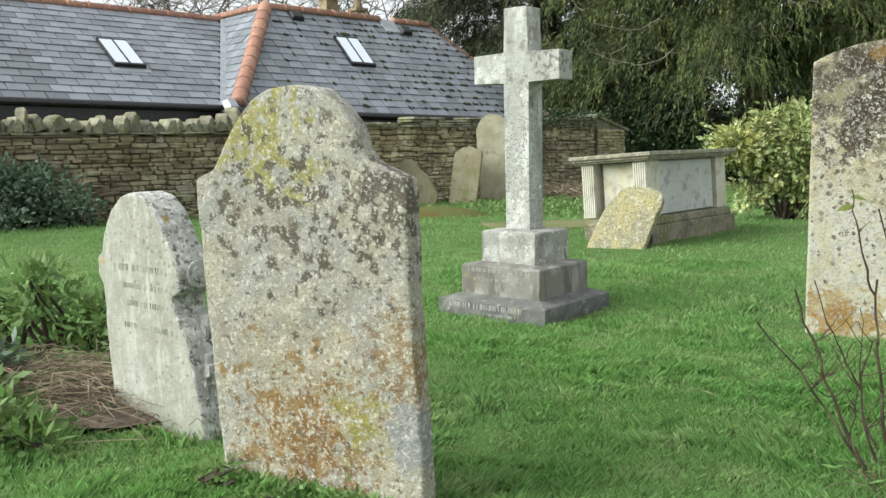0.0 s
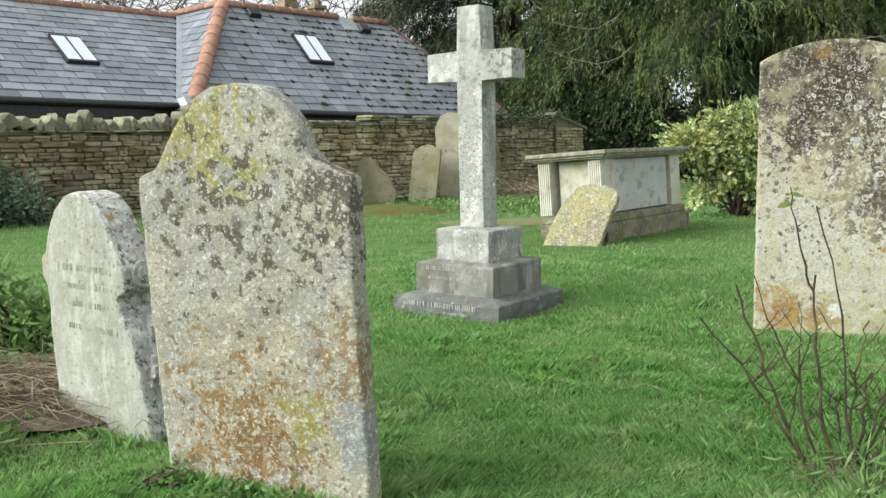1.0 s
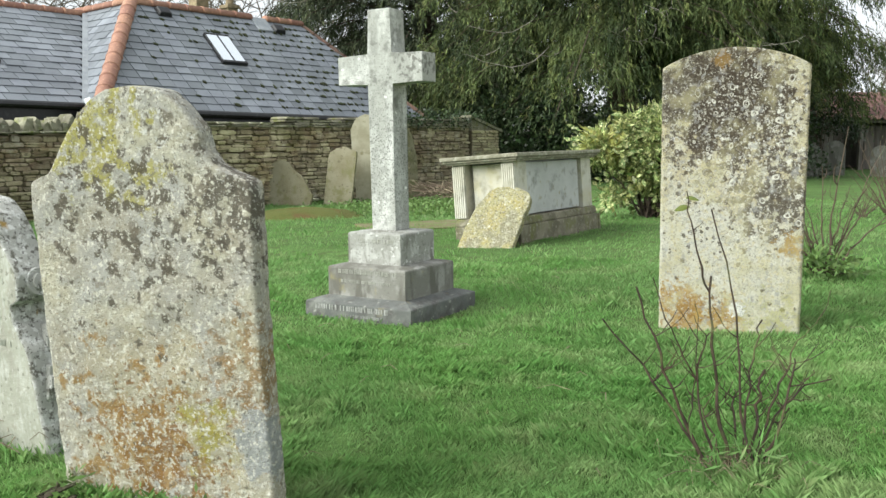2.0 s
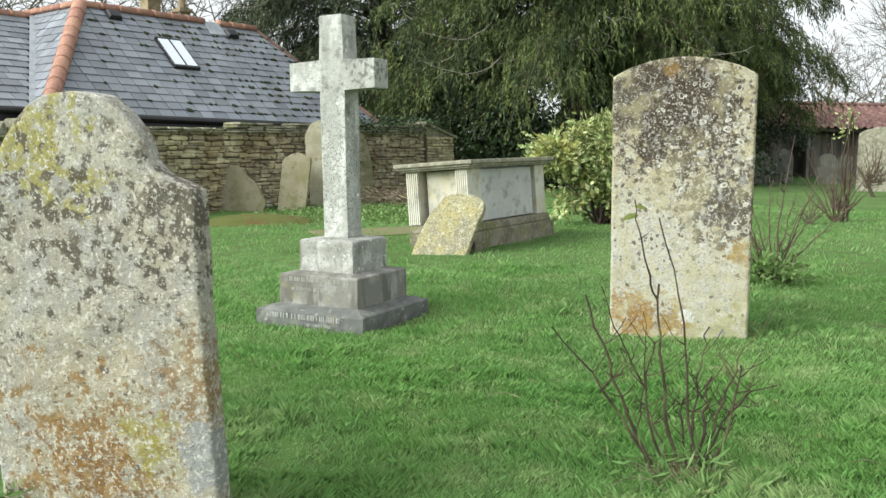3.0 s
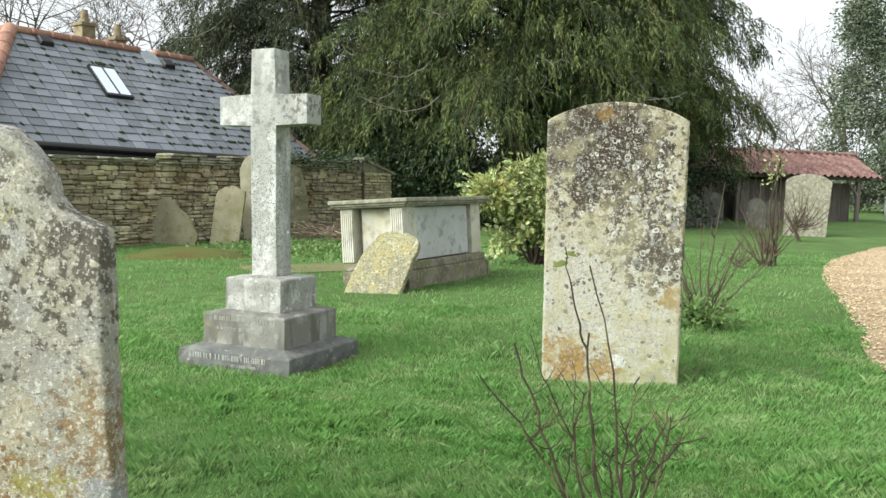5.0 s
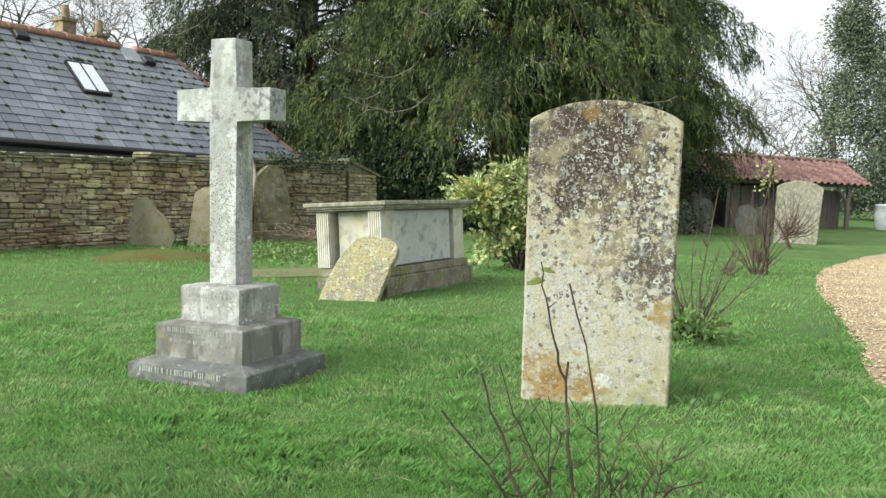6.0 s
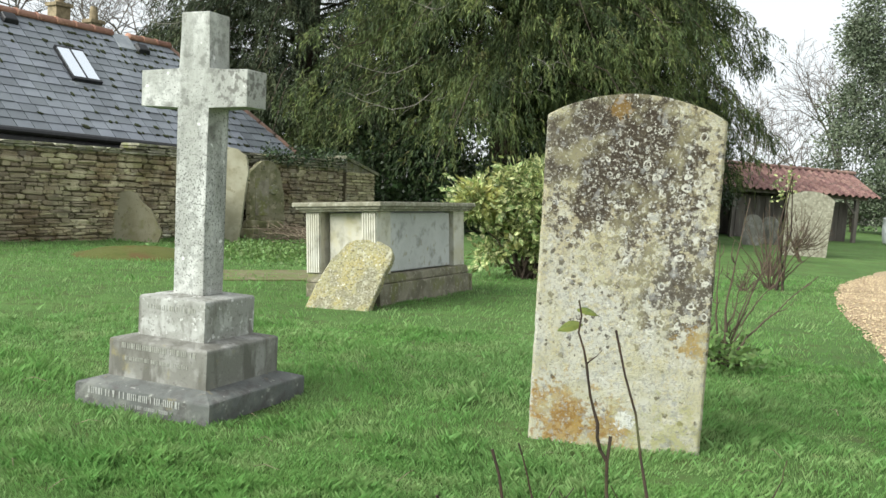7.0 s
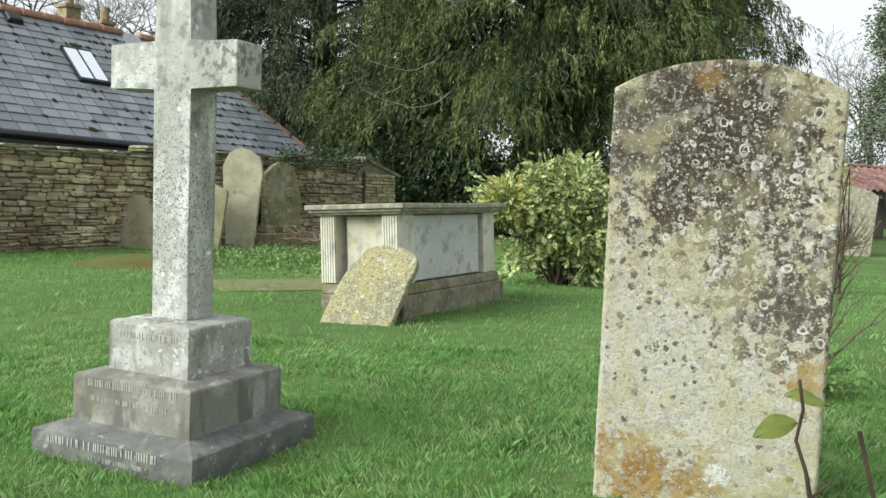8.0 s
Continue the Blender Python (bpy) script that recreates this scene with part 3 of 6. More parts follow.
def tube(bm, path, radii, sides=6):
    """A limb along a path of points."""
    rings = []
    for i, p in enumerate(path):
        p = Vector(p)
        d = (Vector(path[min(i + 1, len(path) - 1)]) - Vector(path[max(i - 1, 0)])).normalized()
        a = d.orthogonal().normalized()
        b = d.cross(a)
        rings.append([bm.verts.new(p + (a * math.cos(2 * math.pi * k / sides) + b * math.sin(2 * math.pi * k / sides)) * radii[i]) for k in range(sides)])
    for r, s in zip(rings, rings[1:]):
        for k in range(sides):
            bm.faces.new((r[k], r[(k + 1) % sides], s[(k + 1) % sides], s[k]))
    bm.faces.new(rings[0][::-1])
    bm.faces.new(rings[-1])


def ground_z(x, y):
    """The lawn: level by the graves, a little lower at the boundary wall, with faint hollows."""
    far = np.clip((np.asarray(y, dtype=float) - 9.5) / 8.0, 0, 1)
    z = -0.13 * far * far * (3 - 2 * far)
    bank = np.clip(1 - np.hypot(np.asarray(x) + 1.75, (np.asarray(y) - 3.05) * 0.9) / 1.15, 0, 1)
    z = z + 0.14 * bank * bank * (3 - 2 * bank)
    z = z - 0.022 * np.clip(1.7 - np.hypot(np.asarray(x) - 2.5, np.asarray(y) - 4.7) / 0.6, 0, 1)
    near = np.clip(1.0 - np.hypot(np.asarray(x) - 2, np.asarray(y) - 6) / 14, 0, 1)
    z = z + 0.05 * np.clip(1.5 - np.hypot(np.asarray(x) + 0.30, np.asarray(y) - 2.1) / 0.6, 0, 1)
    z = z - 0.022 * np.clip(1.6 - np.hypot(np.asarray(x) - 0.47, np.asarray(y) - 5.5) / 0.55, 0, 1)
    return z + near * 0.012 * (np.sin(np.asarray(x) * 2.3 + 0.6) * np.sin(np.asarray(y) * 1.9) + 0.6 * np.sin(np.asarray(x) * 5.1 + np.asarray(y) * 3.7))


# ---- ground ----
def build_ground():
    xs = np.concatenate([[-900, -300, -120, -60, -35], np.arange(-22, 26.1, 0.5), [35, 60, 120, 300, 900]])
    ys = np.concatenate([[-900, -300, -100, -40, -15, -6], np.arange(-3, 26.1, 0.5), [32, 45, 70, 120, 300, 900]])
    X, Y = np.meshgrid(xs, ys)
    Z = ground_z(X, Y)
    nx = len(xs)
    faces = [(j * nx + i, j * nx + i + 1, (j + 1) * nx + i + 1, (j + 1) * nx + i) for j in range(len(ys) - 1) for i in range(nx - 1)]
    me = mesh_of("ground", np.stack([X, Y, Z], -1).reshape(-1, 3), faces, M["soil_grass"], True)
    return tagged(new("ground", me), "green churchyard lawn of short damp grass", "lawn", kind="structure")


build_ground()


# ---- graves ----
def standing(name, outline, thick, m, material, label, group="headstones", wear=0.004, bevel=0.012, seed=1, edge=None, relief=0.0):
    if relief:
        v, f = weathered_slab(outline, thick, seed, relief=relief, ragged=wear)
        ob = new(name, mesh_of(name, v, f, material, True))
    else:
        ob = part(name, slab(outline, thick, bevel, wear, seed), material)
    if edge:
        ob.data.materials.append(edge)
        for p in ob.data.polygons:
            if p.normal.y > -0.9:
                p.material_index = 1
    ob.matrix_world = m
    return tagged(ob, label, "headstone", group)


def bars(name, rows, material, parent, y, proud, label, seed):
    """Worn lines of lettering as short upright bars on a front face. rows: x0, x1, z, letter height."""
    rnd = random.Random(seed)
    for x0, x1, z, h in rows:
        bm = bmesh.new()
        x = x0
        while x < x1 - 0.006:
            w = min(h * rnd.uniform(0.35, 0.6), x1 - x)
            if rnd.random() > 0.12:
                s = h * 0.16
                box(bm, x, x + s, y - proud, y + 0.004, z, z + h)
                if rnd.random() < 0.6:
                    box(bm, x + w - s, x + w, y - proud, y + 0.004, z, z + h)
            x += w + h * 0.22
        tagged(part(name, bm, material, parent, label), kind="stuff")


def worn_block(x0, x1, y0, y1, z0, z1, seed):
    """A block of old masonry whose faces are uneven and whose corners have broken away."""
    bm = box(bmesh.new(), x0, x1, y0, y1, z0, z1, 0.03)
    bmesh.ops.subdivide_edges(bm, edges=bm.edges[:], cuts=2, use_grid_fill=True)
    for v in bm.verts:
        k = noise.noise_vector(v.co * 6 + Vector((seed, 0, 0)))
        v.co += k * 0.022
    return bm


def worn_step(half, inner, z0, z1, z2, seed):
    """A square plinth course: upright sides, a top that slopes up to the course above it, chipped arrises."""
    bm = bmesh.new()
    n, rows = 24, []
    levels = ((half, z0), (half, z0 + (z1 - z0) * 0.4), (half, z0 + (z1 - z0) * 0.75), (half, z1 - 0.014), (half - 0.003, z1 - 0.005), (half - 0.012, z1), ((half + inner) / 2, (z1 + z2) / 2), (inner, z2))
    for r, z in levels:
        row = []
        for side in range(4):
            for k in range(n):
                u, v = -1 + 2 * k / n, -1.0
                x, y = ((u, v), (-v, u), (-u, -v), (v, -u))[side]
                chip = max(0.0, noise.noise((x * half * 26, y * half * 26, seed + z * 20)) - 0.25) * (0.016 if abs(z - z1) < 0.016 else 0.003)
                row.append(bm.verts.new((x * (r - chip), y * (r - chip), z - chip * 0.5)))
        rows.append(row)
    for a, b in zip(rows, rows[1:]):
        for k in range(4 * n):
            bm.faces.new((a[k], a[(k + 1) % (4 * n)], b[(k + 1) % (4 * n)], b[k]))
    bm.faces.new(rows[-1])
    bm.faces.new(rows[0][::-1])
    return bm


# stone cross on three steps
def build_cross():
    root = empty("cross_memorial", pose(0.47, 5.51, 0, 0, 0, -32.2), "grey stone cross on three stepped plinths standing on the lawn", "grave cross", "graves")
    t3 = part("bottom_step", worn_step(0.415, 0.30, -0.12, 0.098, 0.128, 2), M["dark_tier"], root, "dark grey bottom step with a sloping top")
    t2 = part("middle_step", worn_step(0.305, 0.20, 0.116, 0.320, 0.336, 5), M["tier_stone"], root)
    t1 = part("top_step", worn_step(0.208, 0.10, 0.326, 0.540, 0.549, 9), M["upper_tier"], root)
    bm = bmesh.new()
    w0, w1, d = 0.095, 0.088, 0.083
    ends = [(-w0, 0.546), (w0, 0.546), (w1 + 0.002, 1.515), (0.328, 1.513), (0.328, 1.70), (w1, 1.70), (w1, 1.992), (-w1, 1.992), (-w1, 1.70), (-0.338, 1.70), (-0.338, 1.513), (-w1 - 0.002, 1.515)]
    front = [bm.verts.new((x, -d, z)) for x, z in ends]
    back = [bm.verts.new((x, d, z)) for x, z in ends]
    f = [bm.faces.new(front), bm.faces.new(back[::-1])]
    for i in range(12):
        j = (i + 1) % 12
        f.append(bm.faces.new((front[j], front[i], back[i], back[j])))
    bmesh.ops.bevel(bm, geom=list({e for g in f for e in g.edges}), offset=0.007, segments=2, affect="EDGES", profile=0.6)
    part("cross", bm, M["cross_stone"], root, "pale grey cross with white lichen spots").matrix_local = pose(0.006, 0, 0, 0, -0.8, 0)
    bars("lettering", [(-0.33, 0.31, 0.048, 0.034), (-0.10, 0.20, 0.010, 0.018)], M["letter_lead"], t3, -0.415, 0.0025, "worn pale lettering", 3)
    bars("lettering", [(-0.24, 0.24, 0.275, 0.028), (-0.20, 0.20, 0.215, 0.020)], M["letter_dark"], t2, -0.305, 0.0025, "worn cut lettering", 4)
    bars("lettering", [(-0.15, 0.15, 0.475, 0.024)], M["letter_dark"], t1, -0.208, 0.0025, "worn cut lettering", 5)


build_cross()

# tall headstone with an arched head and hollow shoulders, close to the eye
H1 = [(-0.345, -0.15), (0.392, -0.15), (0.385, 0.17), (0.362, 0.65), (0.358, 1.02), (0.350, 1.044), (0.315, 1.056), (0.28, 1.070), (0.235, 1.092), (0.208, 1.13),
      (0.195, 1.189), (0.162, 1.227), (0.13, 1.26), (0.093, 1.294), (0.044, 1.312), (-0.036, 1.317), (-0.118, 1.304), (-0.172, 1.275), (-0.223, 1.231),
      (-0.263, 1.179), (-0.294, 1.133), (-0.319, 1.084), (-0.34, 1.059), (-0.388, 1.046), (-0.407, 1.033), (-0.408, 0.985), (-0.391, 0.59), (-0.359, 0.05)]
standing("headstone", H1, 0.08, pose(-0.127, 2.062, 0, 1.5, 0, -20), M["old_limestone"], "tall arched limestone headstone covered in grey, yellow and orange lichen", seed=2, wear=0.010, relief=0.0075)

# small pale headstone with a broken rim beside it
H2 = [(-0.62, -0.15), (0.03, -0.15), (0.0, 0.05), (-0.05, 0.25), (-0.085, 0.41), (-0.16, 0.51), (-0.17, 0.572), (-0.122, 0.595), (-0.125, 0.69), (-0.20, 0.79), (-0.27, 0.895), (-0.33, 0.945),
      (-0.42, 0.962), (-0.50, 0.94), (-0.57, 0.88), (-0.625, 0.79), (-0.655, 0.71), (-0.685, 0.685), (-0.68, 0.62), (-0.65, 0.58), (-0.645, 0.42), (-0.63, 0.25), (-0.615, 0.1)]
h2 = standing("headstone", H2, 0.15, pose(-0.66, 2.54, 0, 0, 0, -33), M["pale_slab"], "small pale leaning headstone with a rough lichened broken edge", seed=7, wear=0.012, relief=0.003, edge=M["rough_edge"])
bars("lettering", [(-0.56, -0.20, 0.655, 0.024), (-0.50, -0.20, 0.585, 0.020), (-0.48, -0.22, 0.515, 0.022), (-0.50, -0.17, 0.425, 0.022)], M["letter_faint"], h2, -0.001, 0.0014, "worn cut lettering", 8)
bm = bmesh.new()
for r0, r1, h in ((0.056, 0.050, 0.016), (0.040, 0.030, 0.034), (0.016, 0.009, 0.048)):
    bmesh.ops.create_cone(bm, cap_ends=True, segments=20, radius1=r0, radius2=r1, depth=h, matrix=pose(-0.122, 0.085, 0.655, 0, 78, 0))
part("rosette", bm, M["rough_edge"], h2, "carved round rosette")
bm = bmesh.new()
for i in range(7):
    box(bm, -0.085 + 0.012 * math.sin(i * 2.1) - 0.012 * i, -0.03 + 0.02 * math.sin(i * 1.3) - 0.012 * i, 0.03 + 0.01 * i, 0.12 + 0.008 * math.cos(i), 0.24 + 0.035 * i, 0.29 + 0.035 * i, 0.012, 0.8)
part("broken_rim", bm, M["rough_edge"], h2, "broken white-scarred carved rim")

# broad headstone with a shallow arched head
H3 = [(-0.408, -0.15), (0.405, -0.15), (0.414, 1.555)] + [(0.414 - 0.828 * i / 16, 1.56 + 0.108 * (1 - (2 * i / 16 - 1) ** 2)) for i in range(1, 16)] + [(-0.414, 1.555)]
standing("headstone", H3, 0.12, pose(2.508, 4.73, 0, 0.5, 0, -21.5), M["spotted_limestone"], "broad limestone headstone with a shallow arched top, spotted with lichen", seed=5, wear=0.006, relief=0.004)


# chest tomb
def build_tomb():
    root = empty("chest_tomb", pose(1.955, 10.12, 0.055, 0, -4.2, -35.5), "pale stone chest tomb with fluted corner pilasters and moulded lid", "tomb", "graves")
    X, Y = 0.40, 0.95
    part("lower_plinth", box(bmesh.new(), -X + 0.02, X + 0.06, -Y - 0.05, Y + 0.02, -0.2, 0.125, 0.012), M["tomb_base"], root, "mossy lower plinth")
    part("lower_plinth", box(bmesh.new(), -X - 0.02, X + 0.065, Y + 0.035, Y + 0.40 - 0.32, -0.2, 0.115, 0.012), M["tomb_base"], root, "cracked mossy plinth block")
    part("upper_plinth", box(bmesh.new(), -X + 0.005, X + 0.045, -Y - 0.035, Y + 0.045, 0.127, 0.215, 0.02, 0.97), M["tomb_base"], root, "chamfered plinth course")
    part("chest", box(bmesh.new(), -X + 0.13, X - 0.11, -Y + 0.16, Y - 0.16, 0.2, 0.82, 0.005), M["tomb_grey"], root, "grey recessed panels")
    # corner pilasters, fluted towards the short ends
    pw = 0.165
    for sx in (-1, 1):
        for sy in (-1, 1):
            bm = bmesh.new()
            x0, x1 = (X - pw, X) if sx > 0 else (-X, -X + pw)
            y0, y1 = (Y - 0.26, Y) if sy > 0 else (-Y, -Y + 0.26)
            box(bm, x0, x1, y0, y1, 0.216, 0.815, 0.006)
            pil = part("pilaster", bm, M["tomb_stone"], root)
            ye = y1 if sy > 0 else y0
            for k in range(6):
                b2 = bmesh.new()
                xc = x0 + 0.018 + k * (pw - 0.036) / 5
                box(b2, xc - 0.010, xc + 0.010, ye - (0.002 if sy > 0 else 0.016), ye + (0.016 if sy > 0 else 0.002), 0.222, 0.80, 0.004)
                part("flute", b2, M["tomb_stone"], pil)
    part("end_panel", box(bmesh.new(), -X + pw + 0.05, X - pw - 0.05, -Y + 0.09, -Y + 0.17, 0.23, 0.80, 0.006), M["tomb_stone"], root)
    part("side_panel", box(bmesh.new(), X - 0.12, X - 0.03, -Y + 0.265, Y - 0.31, 0.23, 0.80, 0.006), M["tomb_grey"], root)
    lid = part("lid", box(bmesh.new(), -X - 0.10, X + 0.10, -Y - 0.10, Y + 0.10, 0.862, 0.905, 0.010), M["tomb_lid"], root, "lichened moulded lid")
    part("moulding", box(bmesh.new(), -X - 0.075, X + 0.075, -Y - 0.075, Y + 0.075, 0.836, 0.8615, 0.008), M["tomb_lid"], lid)
    part("moulding", box(bmesh.new(), -X - 0.05, X + 0.05, -Y - 0.05, Y + 0.05, 0.816, 0.8355, 0.006), M["tomb_lid"], lid)


build_tomb()

# slab leaning on the tomb
LS = [(-0.34, -0.1), (0.26, -0.1), (0.285, 0.04), (0.36, 0.40), (0.41, 0.60), (0.375, 0.68), (0.27, 0.735), (0.15, 0.75), (0.02, 0.742), (-0.07, 0.68), (-0.18, 0.51), (-0.27, 0.25), (-0.315, 0.02)]
standing("leaning_slab", LS, 0.09, pose(1.355, 8.83, 0.0, -33, 0, -19), M["yellow_slab"], "broken headstone slab with yellow lichen leaning against the chest tomb", seed=9, wear=0.014, relief=0.008)

# old stones along the boundary wall
SA = [(-0.36, -0.2), (0.38, -0.2), (0.55, 0.16), (0.36, 0.58), (0.17, 0.74), (0.13, 0.86), (-0.04, 0.92), (-0.22, 0.86), (-0.28, 0.76), (-0.42, 0.56), (-0.43, 0.3)]
standing("headstone", SA, 0.09, pose(-1.92, 17.0, -0.16, -7, -5, -10), M["buff_slab"], "small buff pointed headstone leaning near the wall", "stones by the wall", seed=11)
SB = [(-0.20, -0.2), (0.22, -0.2), (0.30, 1.35), (0.24, 1.60), (0.05, 1.72), (-0.12, 1.74), (-0.30, 1.66), (-0.40, 1.42), (-0.33, 0.7)]
standing("headstone", SB, 0.10, pose(-0.36, 17.55, -0.12, -3, 2, -12), M["pale_buff"], "tall pale headstone propped against the wall", "stones by the wall", seed=12)
SB2 = [(-0.28, -0.2), (0.27, -0.2), (0.29, 1.0), (0.28, 1.05), (0.14, 1.09), (0.02, 1.12), (-0.12, 1.08), (-0.25, 0.98), (-0.27, 0.9)]
standing("headstone", SB2, 0.09, pose(-0.93, 17.1, -0.12, -6, 5, -14), M["buff_slab"], "buff round-shouldered headstone propped against the wall", "stones by the wall", seed=13)
SC = [(-0.42, 0.35), (0.42, 0.35), (0.40, 0.9), (0.30, 1.35), (0.12, 1.55), (-0.12, 1.55), (-0.3, 1.42), (-0.42, 1.3)]
sc = empty("wall_monument", pose(0.33, 19.35, -0.12, -4, 0, 38), "mossy scrolled stone monument against the wall on a block base", "monument", "stones by the wall")
part("panel", slab(SC, 0.14, 0.015, 0.012, 14), M["moss_slab"], sc)
part("recess", slab([(-0.30, 0.45), (0.02, 0.45), (0.02, 1.2), (-0.3, 1.2)], 0.02, 0.004), M["tomb_base"], sc, "dark recessed panel").location = (0, -0.012, 0)
bm = bmesh.new()
bmesh.ops.create_cone(bm, cap_ends=True, segments=18, radius1=0.12, radius2=0.09, depth=0.05, matrix=pose(0.14, -0.01, 0.98, 90, 0, 0))
part("scroll", bm, M["coping"], sc)
part("base_block", worn_block(-0.55, 0.5, -0.3, 0.2, -0.15, 0.20, 31), M["moss_slab"], sc)
part("base_block", worn_block(-0.48, 0.30, -0.16, 0.2, 0.201, 0.345, 32), M["moss_slab"], sc)


def low_mound(name, x, y, rx, ry, h, turn, material, label, category, seed):
    bm = bmesh.new()
    rnd = random.Random(seed)
    n, rings = 28, 6
    rows = []
    for j in range(rings + 1):
        f = j / rings
        row = []
        for i in range(n):
            a = 2 * math.pi * i / n
            w = 1 + 0.14 * noise.noise((math.cos(a) * 2, math.sin(a) * 2, seed))
            row.append(bm.verts.new((rx * w * math.cos(a) * (1 - f), ry * w * math.sin(a) * (1 - f), h * (1 - (1 - f) ** 2.4) + rnd.uniform(-0.08, 0.08) * h - 0.03 * (1 - f))))
        rows.append(row)
    for r, s in zip(rows[:-1], rows[1:-1]):
        for i in range(n):
            bm.faces.new((r[i], r[(i + 1) % n], s[(i + 1) % n], s[i]))
    bm.faces.new(rows[-2])
    bmesh.ops.delete(bm, geom=rows[-1], context="VERTS")
    ob = part(name, bm, material, None, "", True)
    ob.matrix_world = pose(x, y, float(ground_z(x, y)), 0, 0, turn)
    return tagged(ob, label, category, kind="stuff" if category == "debris" else "")


M["mound_moss"] = surface("rusty_moss", (0.11, 0.12, 0.03), [L((0.13, 0.085, 0.03), 2.2, 0.58, 0.08), L((0.08, 0.10, 0.02), 9, 0.6, 0.1)], 1.0, 1.0, 30, 0.6)
low_mound("grave_mound", -1.15, 13.6, 1.05, 0.75, 0.16, 20, M["mound_moss"], "low mossy brown grave mound in the grass", "mound", 3)
M["sunk_slab"] = surface("sunken_brown_slab", (0.19, 0.165, 0.10), [L((0.14, 0.13, 0.06), 4, 0.5, 0.15), L((0.13, 0.18, 0.05), 6, 0.54, 0.1)], 1.0, 0.8, 25)
fs = part("ledger_slab", box(bmesh.new(), -0.85, 0.85, -0.5, 0.5, -0.08, 0.012, 0.015), M["sunk_slab"])
fs.matrix_world = pose(0.75, 11.45, 0.0, 0, 0, 20)
tagged(fs, "flat sunken brown ledger slab in the grass", "grave slab", "graves")
# sloping foot of a grave kerb at the bed's side
kb = part("coped_gravestone", box(bmesh.new(), -0.55, 0.33, -0.35, 0.35, -0.1, 0.05, 0.012), M["dark_tier"])
kb.matrix_world = pose(-2.34, 3.22, 0.05, 0, 0, -30)
tagged(kb, "grey coped gravestone with sloping sides at the bed", "grave slab", "graves")
part("coped_top", box(bmesh.new(), -0.53, 0.31, -0.33, 0.33, 0.051, 0.27, 0.012, 0.62), M["tier_stone"], kb)


# ---- boundary wall ----
WALL = pose(-1.3, 18.2, 0, 0, 0, 50)
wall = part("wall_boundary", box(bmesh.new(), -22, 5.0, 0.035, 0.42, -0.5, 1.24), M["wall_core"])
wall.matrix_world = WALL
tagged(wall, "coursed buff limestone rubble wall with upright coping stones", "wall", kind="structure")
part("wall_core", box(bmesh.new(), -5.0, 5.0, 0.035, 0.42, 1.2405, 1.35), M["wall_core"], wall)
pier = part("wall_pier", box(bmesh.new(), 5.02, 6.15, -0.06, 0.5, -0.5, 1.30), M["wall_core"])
pier.matrix_world = WALL
tagged(pier, "stone wall pier with a sloping slab cap", "wall", kind="structure")
bm = bmesh.new()
v = [bm.verts.new(p) for p in ((4.95, -0.10, 1.62), (6.30, -0.10, 1.26), (6.30, 0.55, 1.26), (4.95, 0.55, 1.62), (4.95, -0.10, 1.69), (6.30, -0.10, 1.33), (6.30, 0.55, 1.33), (4.95, 0.55, 1.69))]
for q in ((3, 2, 1, 0), (4, 5, 6, 7), (0, 1, 5, 4), (1, 2, 6, 5), (2, 3, 7, 6), (3, 0, 4, 7)):
    bm.faces.new([v[i] for i in q])
part("sloping_cap", bm, M["coping"], pier, "sloping lichened slab cap")
bm = bmesh.new()
v = [bm.verts.new(p) for p in ((5.02, -0.055, 1.301), (6.15, -0.055, 1.301), (5.02, 0.495, 1.301), (6.15, 0.495, 1.301), (5.02, -0.055, 1.60), (5.02, 0.495, 1.60))]
for q in ((0, 1, 4), (2, 5, 3), (0, 4, 5, 2), (1, 3, 5, 4), (0, 2, 3, 1)):
    bm.faces.new([v[i] for i in q])
part("gable_fill", bm, M["coping"], pier)

# ---- house behind the wall ----
PITCH = math.atan2(2.52, 2.78)
WP = math.atan2(2.52, 2.2)
LP = math.radians(30.3)
HOUSE = pose(-2.378, 19.11, 1.56, 0, 1.2, 46)
house = empty("house", HOUSE, "low stone house with a slate roof and orange ridge tiles", "house")
part("wall", box(bmesh.new(), -22, 4.7, 1.2, 5.2, -2.2, 0.0), M["stucco"], house)
part("wall", box(bmesh.new(), -3.6, 4.7, 0.35, 1.19, -2.2, -0.06), M["stucco"], house)
RX0, RX1, EX0, EX1 = -1.75, 2.9, -3.95, 5.0


def prism(points, faces):
    bm = bmesh.new()
    v = [bm.verts.new(p) for p in points]
    for f in faces:
        bm.faces.new([v[i] for i in f])
    return bm


roof = part("roof", prism([(EX0, 0, -0.03), (EX1, 0, -0.03), (EX1, 5.56, -0.03), (EX0, 5.56, -0.03), (RX0, 2.78, 2.49), (RX1, 2.78, 2.49)],
                          [(0, 1, 5, 4), (1, 2, 5), (2, 3, 4, 5), (3, 0, 4), (3, 2, 1, 0)]), M["roof_bed"], house, "blue-grey slate roof")
